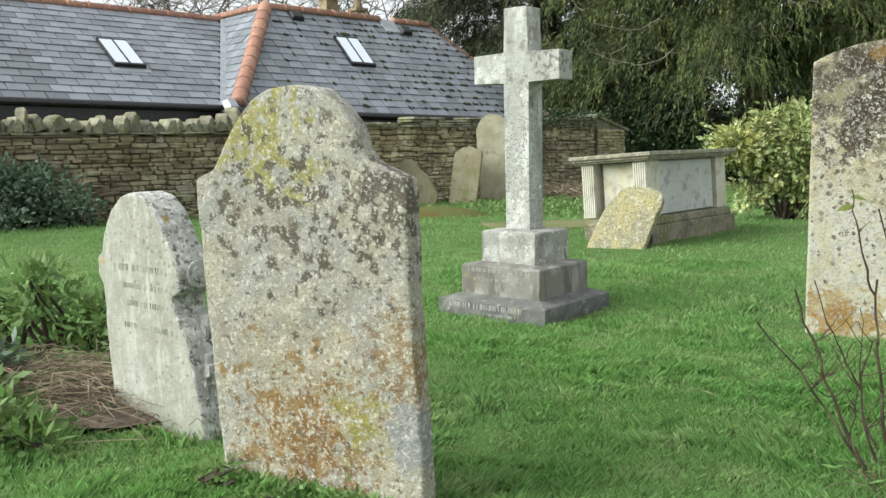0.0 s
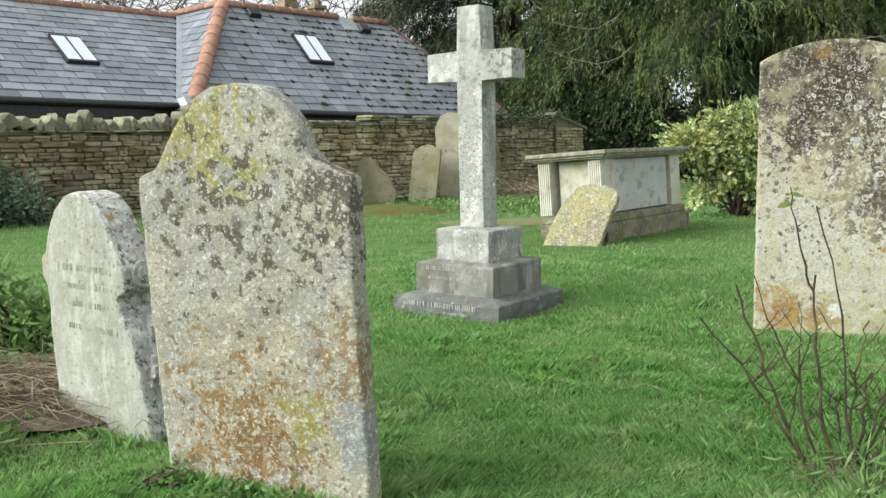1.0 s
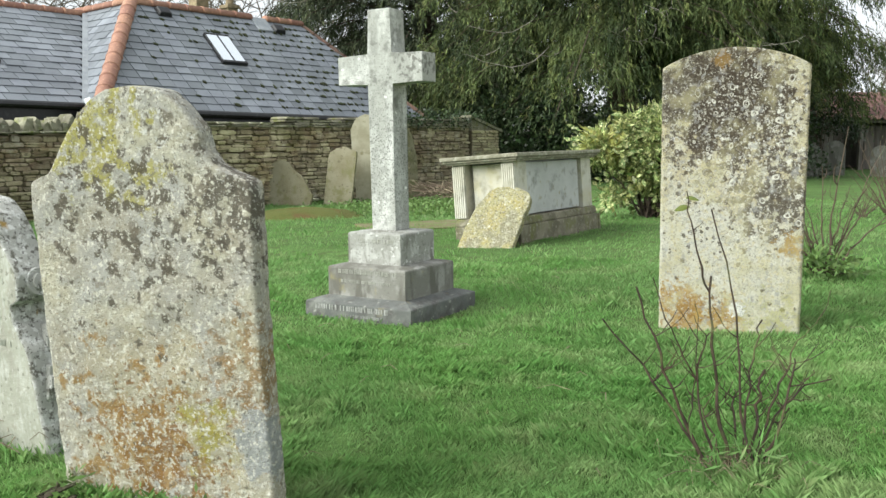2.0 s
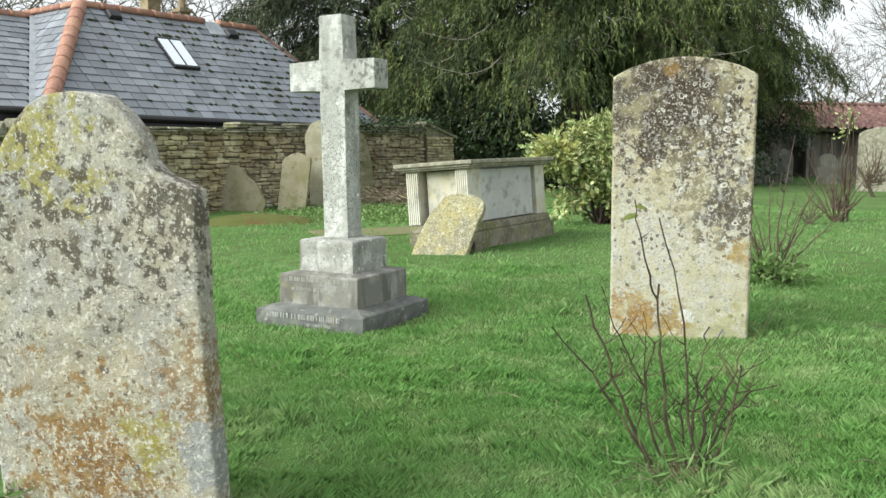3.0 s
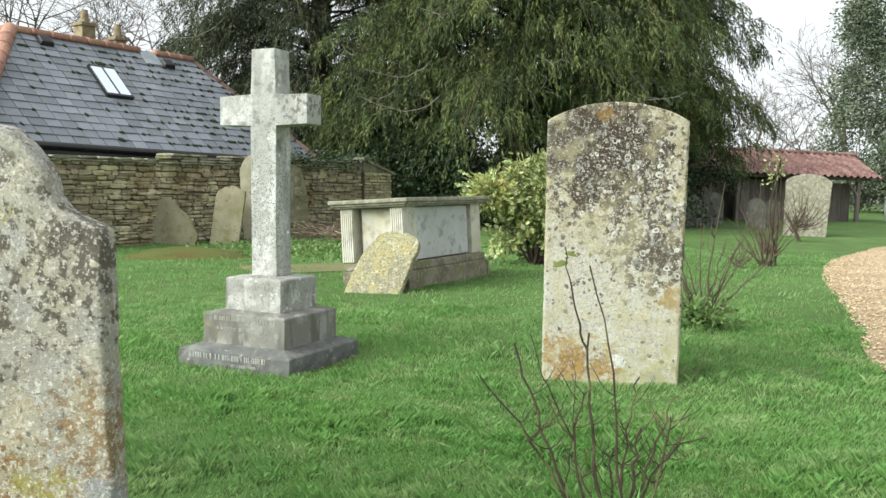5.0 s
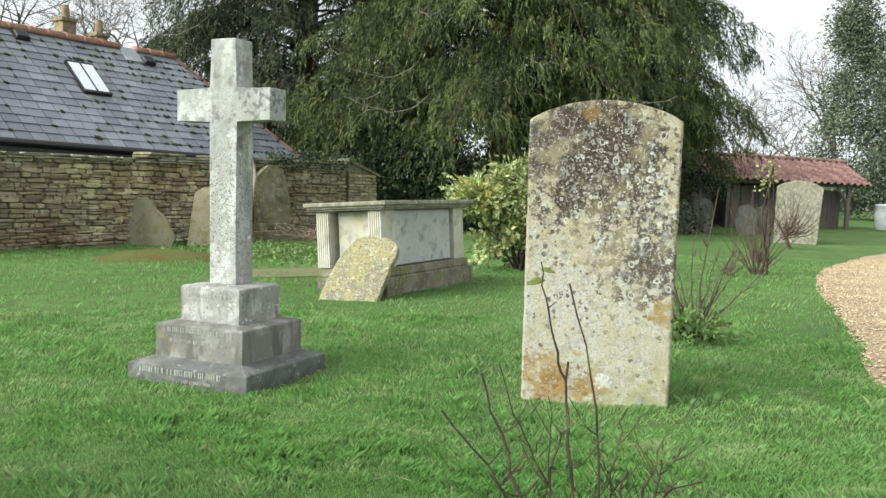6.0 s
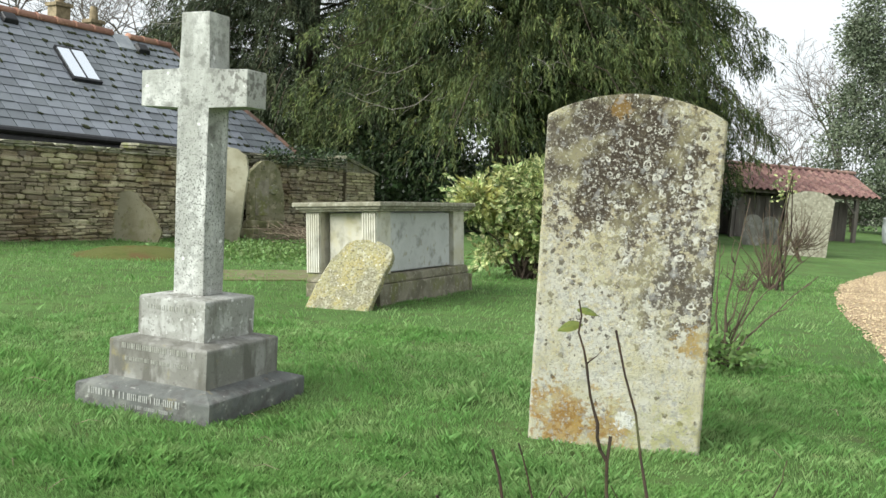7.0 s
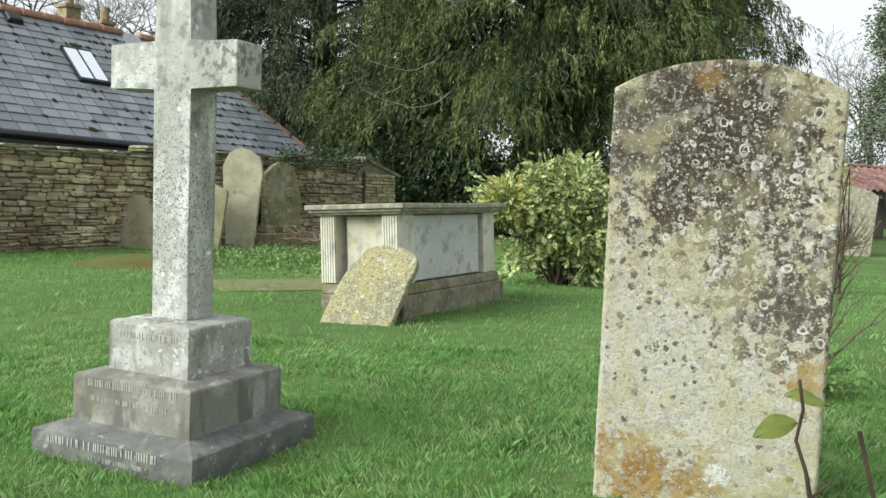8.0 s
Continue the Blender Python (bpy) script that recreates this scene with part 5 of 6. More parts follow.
def build_grass():
    rng = np.random.default_rng(11)
    xs, ys, ws = [], [], []
    for r0, r1, n in ((1.0, 3.0, 200000), (3.0, 5.0, 210000), (5.0, 8.5, 150000), (8.5, 19.0, 100000)):
        a = rng.uniform(-0.62, 0.88, n)
        r = np.sqrt(rng.uniform(r0 * r0, r1 * r1, n))
        xs.append(0.6 + r * np.sin(a))
        ys.append(-0.45 + r * np.cos(a))
        ws.append(np.full(n, 0.00050) * (0.75 + r / 2.0))
    # longer tufts that the mower leaves at the feet of the stones
    for cx, cy, lx, ly, turn in STONES:
        n = int(1100 * (lx + ly))
        side = rng.uniform(-1, 1, n)
        long = rng.random(n) < lx / (lx + ly)
        u = np.where(long, side * lx / 2, np.sign(rng.normal(size=n)) * (lx / 2 + np.abs(rng.normal(0, 0.03, n))))
        v = np.where(long, np.sign(rng.normal(size=n)) * (ly / 2 + np.abs(rng.normal(0, 0.03, n))), side * ly / 2)
        c, s = math.cos(radians(turn)), math.sin(radians(turn))
        xs.append(cx + u * c - v * s)
        ys.append(cy + u * s + v * c)
        ws.append(np.full(n, -0.0031 if lx < 0.81 or ly < 0.5 else -0.0022))
    x, y, w = np.concatenate(xs), np.concatenate(ys), np.concatenate(ws)
    tuft = w < 0
    w = np.abs(w)
    bed = np.hypot((x + 1.45) / 0.62, (y - 3.0) / 0.42) + 0.25 * np.sin(x * 17) * np.sin(y * 13)
    ok = (x < path_edge(y) - 0.02 + 0.03 * np.sin(y * 9)) & ((bed > 1) | (rng.random(len(x)) < 0.08)) & (y > -0.4)
    for cx, cy, lx, ly, turn in STONES:
        c, s = math.cos(radians(turn)), math.sin(radians(turn))
        u, v = (x - cx) * c + (y - cy) * s, -(x - cx) * s + (y - cy) * c
        edge = 0.03 if lx == ly else -0.01
        ok &= ~((np.abs(u) < lx / 2 + edge) & (np.abs(v) < ly / 2 + edge))
    x, y, w, tuft = x[ok], y[ok], w[ok], tuft[ok]
    n = len(x)
    clump = 0.5 + 0.25 * np.sin(x * 4.3 + 1.7 * np.sin(y * 2.9)) + 0.25 * np.sin(y * 5.7 + 2.1 * np.sin(x * 3.3 + 1))
    tussock = 0.5 + 0.5 * np.sin(x * 11 + 2.6 * np.sin(y * 7.3 + 1.1 * np.sin(x * 5))) * np.sin(y * 12.5 + 2.4 * np.sin(x * 8.1 + 0.7))
    fine = 0.5 + 0.5 * np.sin(x * 31 + 3 * np.sin(y * 23)) * np.sin(y * 37 + 2.6 * np.sin(x * 27))
    h = (0.010 + 0.016 * clump + 0.036 * tussock ** 2 * (0.35 + 0.65 * clump) + 0.014 * fine) * rng.uniform(0.55, 1.4, n)
    h = np.where(tuft, rng.uniform(0.02, 0.075, n) * np.where((w < 0.0025) | (x > 1.9), 0.5, 1.0), h)
    comb = 2.2 * np.sin(x * 1.3 + 0.8 * np.sin(y * 2.1)) + 1.8 * np.sin(y * 1.7 + x) + 2.2 * tussock + rng.normal(0, 1.5, n)
    lean = rng.uniform(0.05, 0.75, n) + 0.45 * tussock * rng.random(n)
    dx, dy = np.cos(comb) * lean * h, np.sin(comb) * lean * h
    face = rng.uniform(0, 3.14, n)
    wx, wy = np.cos(face) * w, np.sin(face) * w
    z = ground_z(x, y) - 0.004
    base = np.stack([x, y, z], -1)
    side = np.stack([wx, wy, np.zeros(n)], -1)
    mid = base + np.stack([dx * 0.35, dy * 0.35, h * 0.65], -1)
    tip = base + np.stack([dx, dy, h], -1)
    v = np.stack([base - side, base + side, mid + side * 0.8, tip], 1)
    ob = new("grass", fast_mesh("grass", v, 4, M["blade"]))
    tagged(ob, "short green tussocky grass blades of the lawn", "grass", kind="stuff")
    # a few bleached stalks lying on it
    bm = bmesh.new()
    rnd = random.Random(6)
    for _ in range(70):
        px, py = rnd.uniform(-0.3, 4.2), rnd.uniform(1.9, 7.5)
        if px > path_edge(py) - 0.1:
            continue
        a, l = rnd.uniform(0, 6.28), rnd.uniform(0.05, 0.16)
        pz = float(ground_z(px, py)) + 0.035
        tube(bm, [(px, py, pz), (px + l * 0.5 * math.cos(a), py + l * 0.5 * math.sin(a), pz + 0.02), (px + l * math.cos(a + 0.2), py + l * math.sin(a + 0.2), pz + 0.005)], [0.0012, 0.0014, 0.0008], 3)
    tagged(part("dry_stalks", bm, M["straw"]), "pale dry grass stalks lying on the lawn", "grass", kind="stuff")


build_grass()


# ---- foliage ----
def leaves(rng, centre, aim, length, width, droop=0.0):
    """Rhombic leaves at n centres, each along its aim; returns n x 4 x 3."""
    n = len(centre)
    aim = aim / np.linalg.norm(aim, axis=1, keepdims=True)
    rand = rng.normal(size=(n, 3))
    side = np.cross(aim, rand)
    side /= np.linalg.norm(side, axis=1, keepdims=True) + 1e-9
    length = np.broadcast_to(np.asarray(length), (n,))[:, None]
    width = np.broadcast_to(np.asarray(width), (n,))[:, None]
    tip = centre + aim * length + np.array([0, 0, -1.0]) * droop * length
    mid = centre + aim * length * 0.5
    return np.stack([centre, mid + side * width, tip, mid - side * width], 1)


def cloud(rng, n, clumps, spread, length, width, up=0.2, squash=0.8):
    """Leaves gathered round clump centres, pointing outwards."""
    idx = rng.integers(0, len(clumps), n)
    off = rng.normal(size=(n, 3)) * spread
    off[:, 2] *= squash
    aim = off + rng.normal(size=(n, 3)) * spread * 0.7
    aim[:, 2] += up * spread
    return leaves(rng, clumps[idx] + off, aim, length * rng.uniform(0.6, 1.3, n), width * rng.uniform(0.7, 1.2, n))


def conifer(name, x, y, height, reach, low, boughs, sprays, material, seed, label, turn=(0, 360), bare=0):
    """A weeping conifer: tapered trunk, boughs that sag at the ends, feathery plumes of needles hanging from them. bare: dead pale branches on its near side."""
    rnd, rng = random.Random(seed), np.random.default_rng(seed)
    root = empty(name, pose(x, y, -0.1), label, "tree", "conifers")
    bm = bmesh.new()
    tube(bm, [(0, 0, -0.3), (0.05, 0, height * 0.3), (0, 0.08, height * 0.65), (0, 0, height)], [0.55, 0.4, 0.22, 0.04], 10)
    part("trunk", bm, M["bark"], root, "", True)
    bm = bmesh.new()
    starts, outs, sizes = [], [], []
    for i in range(boughs):
        f = (i + 0.5) / boughs
        h = low + (min(height, 10.0) - low) * f / 0.82 if f < 0.82 else 10.0 + (height - 10.5) * (f - 0.82) / 0.18 if height > 11 else low + (height - low) * f
        r = reach * (1 - (h - low) / (height - low + 0.5)) ** 0.6 * rnd.uniform(0.5, 1.08)
        a = radians(rnd.uniform(*turn))
        d = Vector((math.cos(a), math.sin(a), 0))
        lift = rnd.uniform(0.02, 0.22)
        pts = [d * r * t + Vector((0, 0, h + lift * r * math.sin(t * 2.4) * 1.2 - 0.30 * r * t ** 3)) + Vector((rnd.uniform(-0.1, 0.1) * t, rnd.uniform(-0.1, 0.1) * t, 0)) for t in (0, 0.25, 0.5, 0.75, 1.0)]
        tube(bm, pts, [0.06, 0.045, 0.03, 0.018, 0.006], 4)
        per = int(sprays / boughs * (0.5 + r / reach) * (0.15 if h > 10 else 1.0))
        across = Vector((-d.y, d.x, 0))
        plate = rnd.uniform(0.26, 0.50)
        for _ in range(per):
            t = rnd.uniform(0.06, 1.0) ** 0.65 * 4
            k = min(3, int(t))
            p = pts[k].lerp(pts[k + 1], t - k)
            s = rnd.gauss(0, 1) * plate * (0.35 + 0.2 * t)
            starts.append(p + across * s + Vector((0, 0, rnd.gauss(0, 0.06) - 0.22 * s * s)) + d * rnd.gauss(0, 0.12))
            outs.append(d * rnd.uniform(0.3, 1.0) + across * (s * 1.1 + rnd.gauss(0, 0.25)) + Vector((0, 0, rnd.uniform(-0.5, 0.15))))
            sizes.append(rnd.uniform(0.28, 0.62) * (1.0 + 0.5 * (rnd.random() < 0.15)))
    tagged(part("limb_work", bm, M["bark"], root), kind="stuff")
    for i in range(bare):
        a = radians(rnd.uniform(215, 325))
        d, side = Vector((math.cos(a), math.sin(a), 0)), Vector((-math.sin(a), math.cos(a), 0))
        o = d * reach * rnd.uniform(0.55, 0.8) + Vector((0, 0, rnd.uniform(low + 0.6, low + 4.0)))
        bend = rnd.choice((-1, 1))
        bm = bmesh.new()
        l = rnd.uniform(0.9, 2.0)
        path = [o + d * l * (0.85 * f - 0.1 * f * f) + side * bend * l * 0.85 * f ** 1.7 + Vector((rnd.uniform(-0.03, 0.03), 0, -0.30 * l * math.sin(f * 2.6) + rnd.uniform(-0.03, 0.03))) for f in (0, 0.15, 0.3, 0.45, 0.6, 0.75, 0.88, 1.0)]
        tube(bm, path, [0.013, 0.012, 0.011, 0.010, 0.009, 0.007, 0.006, 0.004], 5)
        for k in (2, 3, 4, 5, 6):
            w = (side * rnd.uniform(-0.35, 0.35) + d * 0.25 + Vector((0, 0, rnd.uniform(-0.35, 0.25)))) * rnd.uniform(0.5, 1.3)
            tube(bm, [path[k], path[k] + w * 0.5 + Vector((0, 0, 0.05)), path[k] + w], [0.006, 0.005, 0.003], 4)
        part("dead_branch", bm, M["dead_wood"], root, "pale bare dead branch")
    o, d, L0 = np.array([tuple(v) for v in starts]), np.array([tuple(v) for v in outs]), np.array(sizes)
    d /= np.linalg.norm(d, axis=1, keepdims=True)
    m = 13
    t = np.linspace(0.02, 1, m)[None, :, None]
    reach_out = L0[:, None, None]
    pos = o[:, None] + d[:, None] * reach_out * (t - 0.45 * t * t) + np.array([0, 0, -1.0]) * (reach_out * t * t * 0.72)
    tangent = d[:, None] * (1 - 0.9 * t) + np.array([0, 0, -1.0]) * (1.7 * t)
    tangent = tangent / np.linalg.norm(tangent, axis=2, keepdims=True)
    aim = tangent + rng.normal(size=pos.shape) * 0.42
    pos = pos + rng.normal(size=pos.shape) * 0.018 * (0.4 + t)
    pos, aim = pos.reshape(-1, 3), aim.reshape(-1, 3)
    v = leaves(rng, pos, aim, rng.uniform(0.09, 0.18, len(pos)), rng.uniform(0.009, 0.019, len(pos)), 0.2)
    crown = new("crown", fast_mesh("crown", v, 4, material))
    crown.parent = root
    return root


conifer("conifer_tree", 6.9, 27.5, 19.0, 7.0, 2.9, 275, 28000, M["yew"], 3, "large weeping conifer with hanging dark green fronds", turn=(150, 390), bare=14)
conifer("conifer_tree", 0.9, 32.0, 18.0, 6.6, 2.6, 170, 15500, M["dark_yew"], 5, "dark conifer behind the boundary wall", turn=(150, 390), bare=5)
conifer("conifer_tree", 11.2, 29.0, 15.5, 4.7, 3.9, 120, 8500, M["yew"], 8, "dark weeping conifer with bare sky beside it", bare=2)
conifer("conifer_tree", 18.3, 40.0, 6.0, 1.7, 1.6, 34, 1700, M["dark_yew"], 9, "small dark conifer beyond the tiled shed")


def bush(name, clumps, n, spread, length, width, material, label, category, seed, stems=8, base=(0, 0, 0), group="", twig=M["bark"], up=0.2):
    rng, rnd = np.random.default_rng(seed), random.Random(seed)
    root = empty(name, pose(*base), label, category, group)
    bm = bmesh.new()
    for _ in range(stems):
        c = clumps[rnd.randrange(len(clumps))]
        tube(bm, [(rnd.uniform(-0.12, 0.12), rnd.uniform(-0.12, 0.12), -0.05), (c[0] * 0.4 + rnd.uniform(-0.1, 0.1), c[1] * 0.4, c[2] * 0.5), tuple(c)], [0.018, 0.012, 0.005], 5)
    tagged(part("stemwork", bm, twig, root), kind="stuff")
    lv = new("foliage", fast_mesh("foliage", cloud(rng, n, np.asarray(clumps, float), spread, length, width, up), 4, material))
    lv.parent = root
    return root


def dome(rng, n, rx, ry, h, low=0.1):
    a, r, z = rng.uniform(0, 6.28, n), np.sqrt(rng.uniform(0.05, 1, n)), rng.uniform(0, 1, n)
    w = np.sqrt(np.clip(1 - (z * 0.92) ** 2, 0.05, 1))
    return np.stack([rx * r * w * np.cos(a), ry * r * w * np.sin(a), low + (h - low) * z], -1)


rg = np.random.default_rng(77)
# spotted laurel beside the tomb
bush("laurel_bush", np.concatenate([dome(rg, 64, 0.72, 0.6, 1.42), dome(rg, 14, 0.32, 0.3, 0.32) + [-0.72, -0.1, 0.78]]), 7600, 0.105, 0.125, 0.032, M["laurel"], "spotted laurel bush with glossy yellow-green leaves", "bush", 5, 26, (4.08, 12.75, 0), up=-0.1)
# dark evergreen shrub against the wall
bush("evergreen_shrub", dome(rg, 60, 1.3, 0.7, 0.80), 8000, 0.13, 0.085, 0.024, M["shrub"], "dark evergreen shrub at the foot of the wall", "bush", 6, 20, (-6.9, 11.4, -0.05))
# ivy and dark undergrowth beneath the conifers
bush("ivy_thicket", np.concatenate([dome(rg, 60, 1.9, 0.9, 2.3), dome(rg, 60, 2.2, 0.9, 1.7) + [3.4, 0.5, 0], dome(rg, 50, 2.0, 0.8, 2.0) + [7.2, 1.2, 0]]), 26000, 0.24, 0.12, 0.045, M["ivy"], "dark ivy-covered thicket under the conifers", "thicket", 7, 30, (3.4, 24.6, -0.1))
bush("ivy_thicket", np.concatenate([dome(rg, 70, 3.2, 0.9, 4.2), dome(rg, 70, 3.2, 1.0, 4.0) + [5.0, 1.0, 0], dome(rg, 60, 3.2, 1.0, 4.0) + [9.5, 2, 0]]), 30000, 0.36, 0.20, 0.08, M["ivy"], "dark ivy-covered thicket behind the trees", "thicket", 17, 20, (0.5, 34.0, -0.1))
bush("holly_bush", np.concatenate([dome(rg, 50, 1.3, 0.9, 3.7, 1.3), dome(rg, 14, 0.5, 0.4, 1.0, 0.2) + [-0.9, 0, 1.0]]), 9000, 0.22, 0.10, 0.032, M["ivy"], "dark holly bush overhanging the end of the shed", "bush", 19, 24, (14.0, 29.4, -0.1))
# ivy trailing on the wall's far end
ivy_pts = np.stack([rg.uniform(2.2, 5.6, 60), rg.uniform(-0.15, 0.3, 60), rg.uniform(1.45, 1.72, 60)], -1)
iv = new("wall_ivy", fast_mesh("wall_ivy", cloud(rg, 1500, ivy_pts, 0.07, 0.07, 0.025), 4, M["ivy"]))
iv.matrix_world = WALL
tagged(iv, "small-leaved ivy trailing over the wall's coping", "ivy", kind="stuff")


# ---- rose bushes pruned for winter ----
def rose(name, x, y, stems, seed, label, twigs=3, thick=0.0075):
    """stems: mid x, mid z, tip x, tip z about the root; depth is spread evenly."""
    rnd = random.Random(seed)
    root = empty(name, pose(x, y, float(ground_z(x, y))), label, "rose bush", "rose bushes")
    grown = []
    for i, (mx, mz, tx, tz) in enumerate(stems):
        dy = rnd.uniform(-0.10, 0.10) if i else 0.02
        bx = rnd.uniform(-0.05, 0.05)
        k0, k1, k2, k3 = Vector((bx, rnd.uniform(-0.05, 0.05), -0.04)), Vector((mx * 0.55 + bx * 0.4, dy * 0.4, mz * 0.5)), Vector((mx, dy * 0.8, mz)), Vector((tx, dy * 1.4, tz))
        if len(stems) > 16 and i > 8 and grown:
            k0 = grown[i % len(grown)][4]
            k1 = k0.lerp(k2, 0.5) + Vector((0, 0, -0.02))
        pts = []
        steps = 11
        for q in range(steps):
            f = q / (steps - 1)
            g0, g1, g2 = k0.lerp(k1, f), k1.lerp(k2, f), k2.lerp(k3, f)
            p = g0.lerp(g1, f).lerp(g1.lerp(g2, f), f) * 0.45 + (k0.lerp(k1, min(1, f * 3)) if f < 1 / 3 else k1.lerp(k2, f * 3 - 1) if f < 2 / 3 else k2.lerp(k3, f * 3 - 2)) * 0.55
            kink = 0.012 if q else 0.0
            pts.append(p + Vector((rnd.uniform(-kink, kink), rnd.uniform(-kink, kink), rnd.uniform(-kink, kink) * 0.5)))
        if i < 6:
            grown.append(pts)
        girth = thick * rnd.uniform(0.75, 1.2)
        bm = bmesh.new()
        tube(bm, pts, [girth * (1.35 - 1.08 * (q / 10) ** 0.8) * (1.22 if q in (3, 6) else 1.0) for q in range(steps)], 6)
        for _ in range(twigs):
            j = rnd.randrange(3, 10)
            p, way = pts[j], (pts[j] - pts[j - 1]).normalized()
            s = Vector((rnd.choice((-1, 1)) * rnd.uniform(0.5, 1), rnd.uniform(-0.6, 0.6), rnd.uniform(0.0, 0.6)))
            l = rnd.uniform(0.03, 0.17)
            q1 = p + (way * 0.4 + s).normalized() * l * 0.45
            q2 = q1 + (way * 0.9 + s * 0.5 + Vector((rnd.uniform(-0.3, 0.3), 0, 0.3))).normalized() * l * 0.4
            q3 = q2 + (way + Vector((rnd.uniform(-0.4, 0.4), 0, 0.5))).normalized() * l * 0.35
            tube(bm, [p, q1, q2, q3], [thick * 0.45, thick * 0.38, thick * 0.28, thick * 0.15], 5)
        part("stem", bm, M["wild_stem"], root)
    return root


def cane(bm, rnd, k0, k1, k2, girth, tip=0.35, kink=0.006, steps=12):
    """One crooked cane through a middle point, thicker at its joints; returns its points."""
    pts = []
    bend = k1 * 2 - (k0 + k2) * 0.5
    for q in range(steps):
        f = q / (steps - 1)
        p = k0.lerp(bend, f).lerp(bend.lerp(k2, f), f)
        j = kink if q else 0.0
        pts.append(p + Vector((rnd.uniform(-j, j), rnd.uniform(-j, j), rnd.uniform(-j, j) * 0.5)))
    tube(bm, pts, [girth * (1 - (1 - tip) * (q / (steps - 1)) ** 0.8) * (1.2 if q % 4 == 3 else 1.0) for q in range(steps)], 6)
    return pts


def pruned_rose(x, y, canes, shoots, seed, label):
    """canes: foot x, middle x and z, tip x and z, girth in mm; shoots: the cane that bears it, how far up it (0 to 1), tip x and z, girth in mm."""
    rnd = random.Random(seed)
    root = empty("rose_bush", pose(x, y, float(ground_z(x, y))), label, "rose bush", "rose bushes")
    grown = []
    for i, (bx, mx, mz, tx, tz, mm) in enumerate(canes):
        dy = 0.0 if i < 2 else rnd.uniform(-0.11, 0.11)
        bm = bmesh.new()
        pts = cane(bm, rnd, Vector((bx, dy * 0.4 - 0.13, -0.04)), Vector((mx, dy * 0.8 - 0.045, mz)), Vector((tx, dy * 1.2, tz)), mm / 900, 0.45, 0.010)
        for _ in range(5 if i > 1 else 1):
            k = rnd.randrange(4, 11)
            p, side = pts[k], Vector((rnd.choice((-1, 1)) * rnd.uniform(0.4, 1), rnd.uniform(-0.7, 0.7), rnd.uniform(0.3, 1.0))).normalized()
            l = rnd.uniform(0.04, 0.15)
            cane(bm, rnd, p, p + side * l * 0.5, p + side * l + Vector((0, 0, l * 0.25)), 0.0026, 0.4, 0.003, 5)
        part("stem", bm, M["rose_stem"], root)
        grown.append(pts)
    for i, up, tx, tz, mm in shoots:
        p = grown[i][round(up * 11)]
        tip = Vector((tx, p.y * 1.2 + rnd.uniform(-0.03, 0.03), tz))
        bm = bmesh.new()
        pts = cane(bm, rnd, p, p.lerp(tip, 0.5) + Vector((0.012 if tx > p.x else -0.012, 0, -0.012)), tip, mm / 1000, 0.4)
        for _ in range(1):
            q, side = pts[rnd.randrange(4, 10)], Vector((rnd.choice((-1, 1)) * 0.7, rnd.uniform(-0.5, 0.5), 0.6))
            cane(bm, rnd, q, q + side * 0.02, q + side * 0.05, 0.0022, 0.4, 0.002, 4)
        part("stem", bm, M["rose_stem"], root)
    return root


near_rose = pruned_rose(1.70, 2.46, (
    (0.02, -0.035, 0.34, -0.046, 0.678, 6.5), (0.05, 0.045, 0.42, -0.038, 0.902, 4.5), (-0.04, -0.17, 0.22, -0.405, 0.517, 5.5), (-0.04, -0.19, 0.32, -0.29, 0.643, 6.0),
    (-0.02, -0.10, 0.30, -0.049, 0.518, 4.5), (0.05, 0.115, 0.30, 0.183, 0.497, 4.5), (0.06, 0.19, 0.23, 0.282, 0.417, 5.5), (0.08, 0.215, 0.19, 0.42, 0.285, 5.0),
    (0.09, 0.19, 0.09, 0.277, 0.187, 5.0), (0.07, 0.20, 0.24, 0.235, 0.397, 5.0), (0.06, 0.115, 0.17, 0.15, 0.348, 7.0), (0.04, 0.05, 0.16, 0.066, 0.269, 5.0), (0.0, -0.03, 0.15, -0.079, 0.24, 4.5)),
    ((0, 0.93, -0.142, 0.975, 4.2), (4, 0.55, -0.268, 0.692, 3.6), (6, 1.0, 0.404, 0.612, 2.6), (3, 0.55, -0.118, 0.47, 3.6), (3, 0.3, -0.12, 0.60, 2.8), (7, 0.6, 0.33, 0.25, 2.6), (9, 0.6, 0.30, 0.36, 3.0), (5, 0.5, 0.09, 0.42, 2.8), (11, 0.6, 0.012, 0.309, 3.0), (2, 0.6, -0.20, 0.40, 3.0)), 4,
    "bare pruned rose bush with thin brown stems in the lawn")
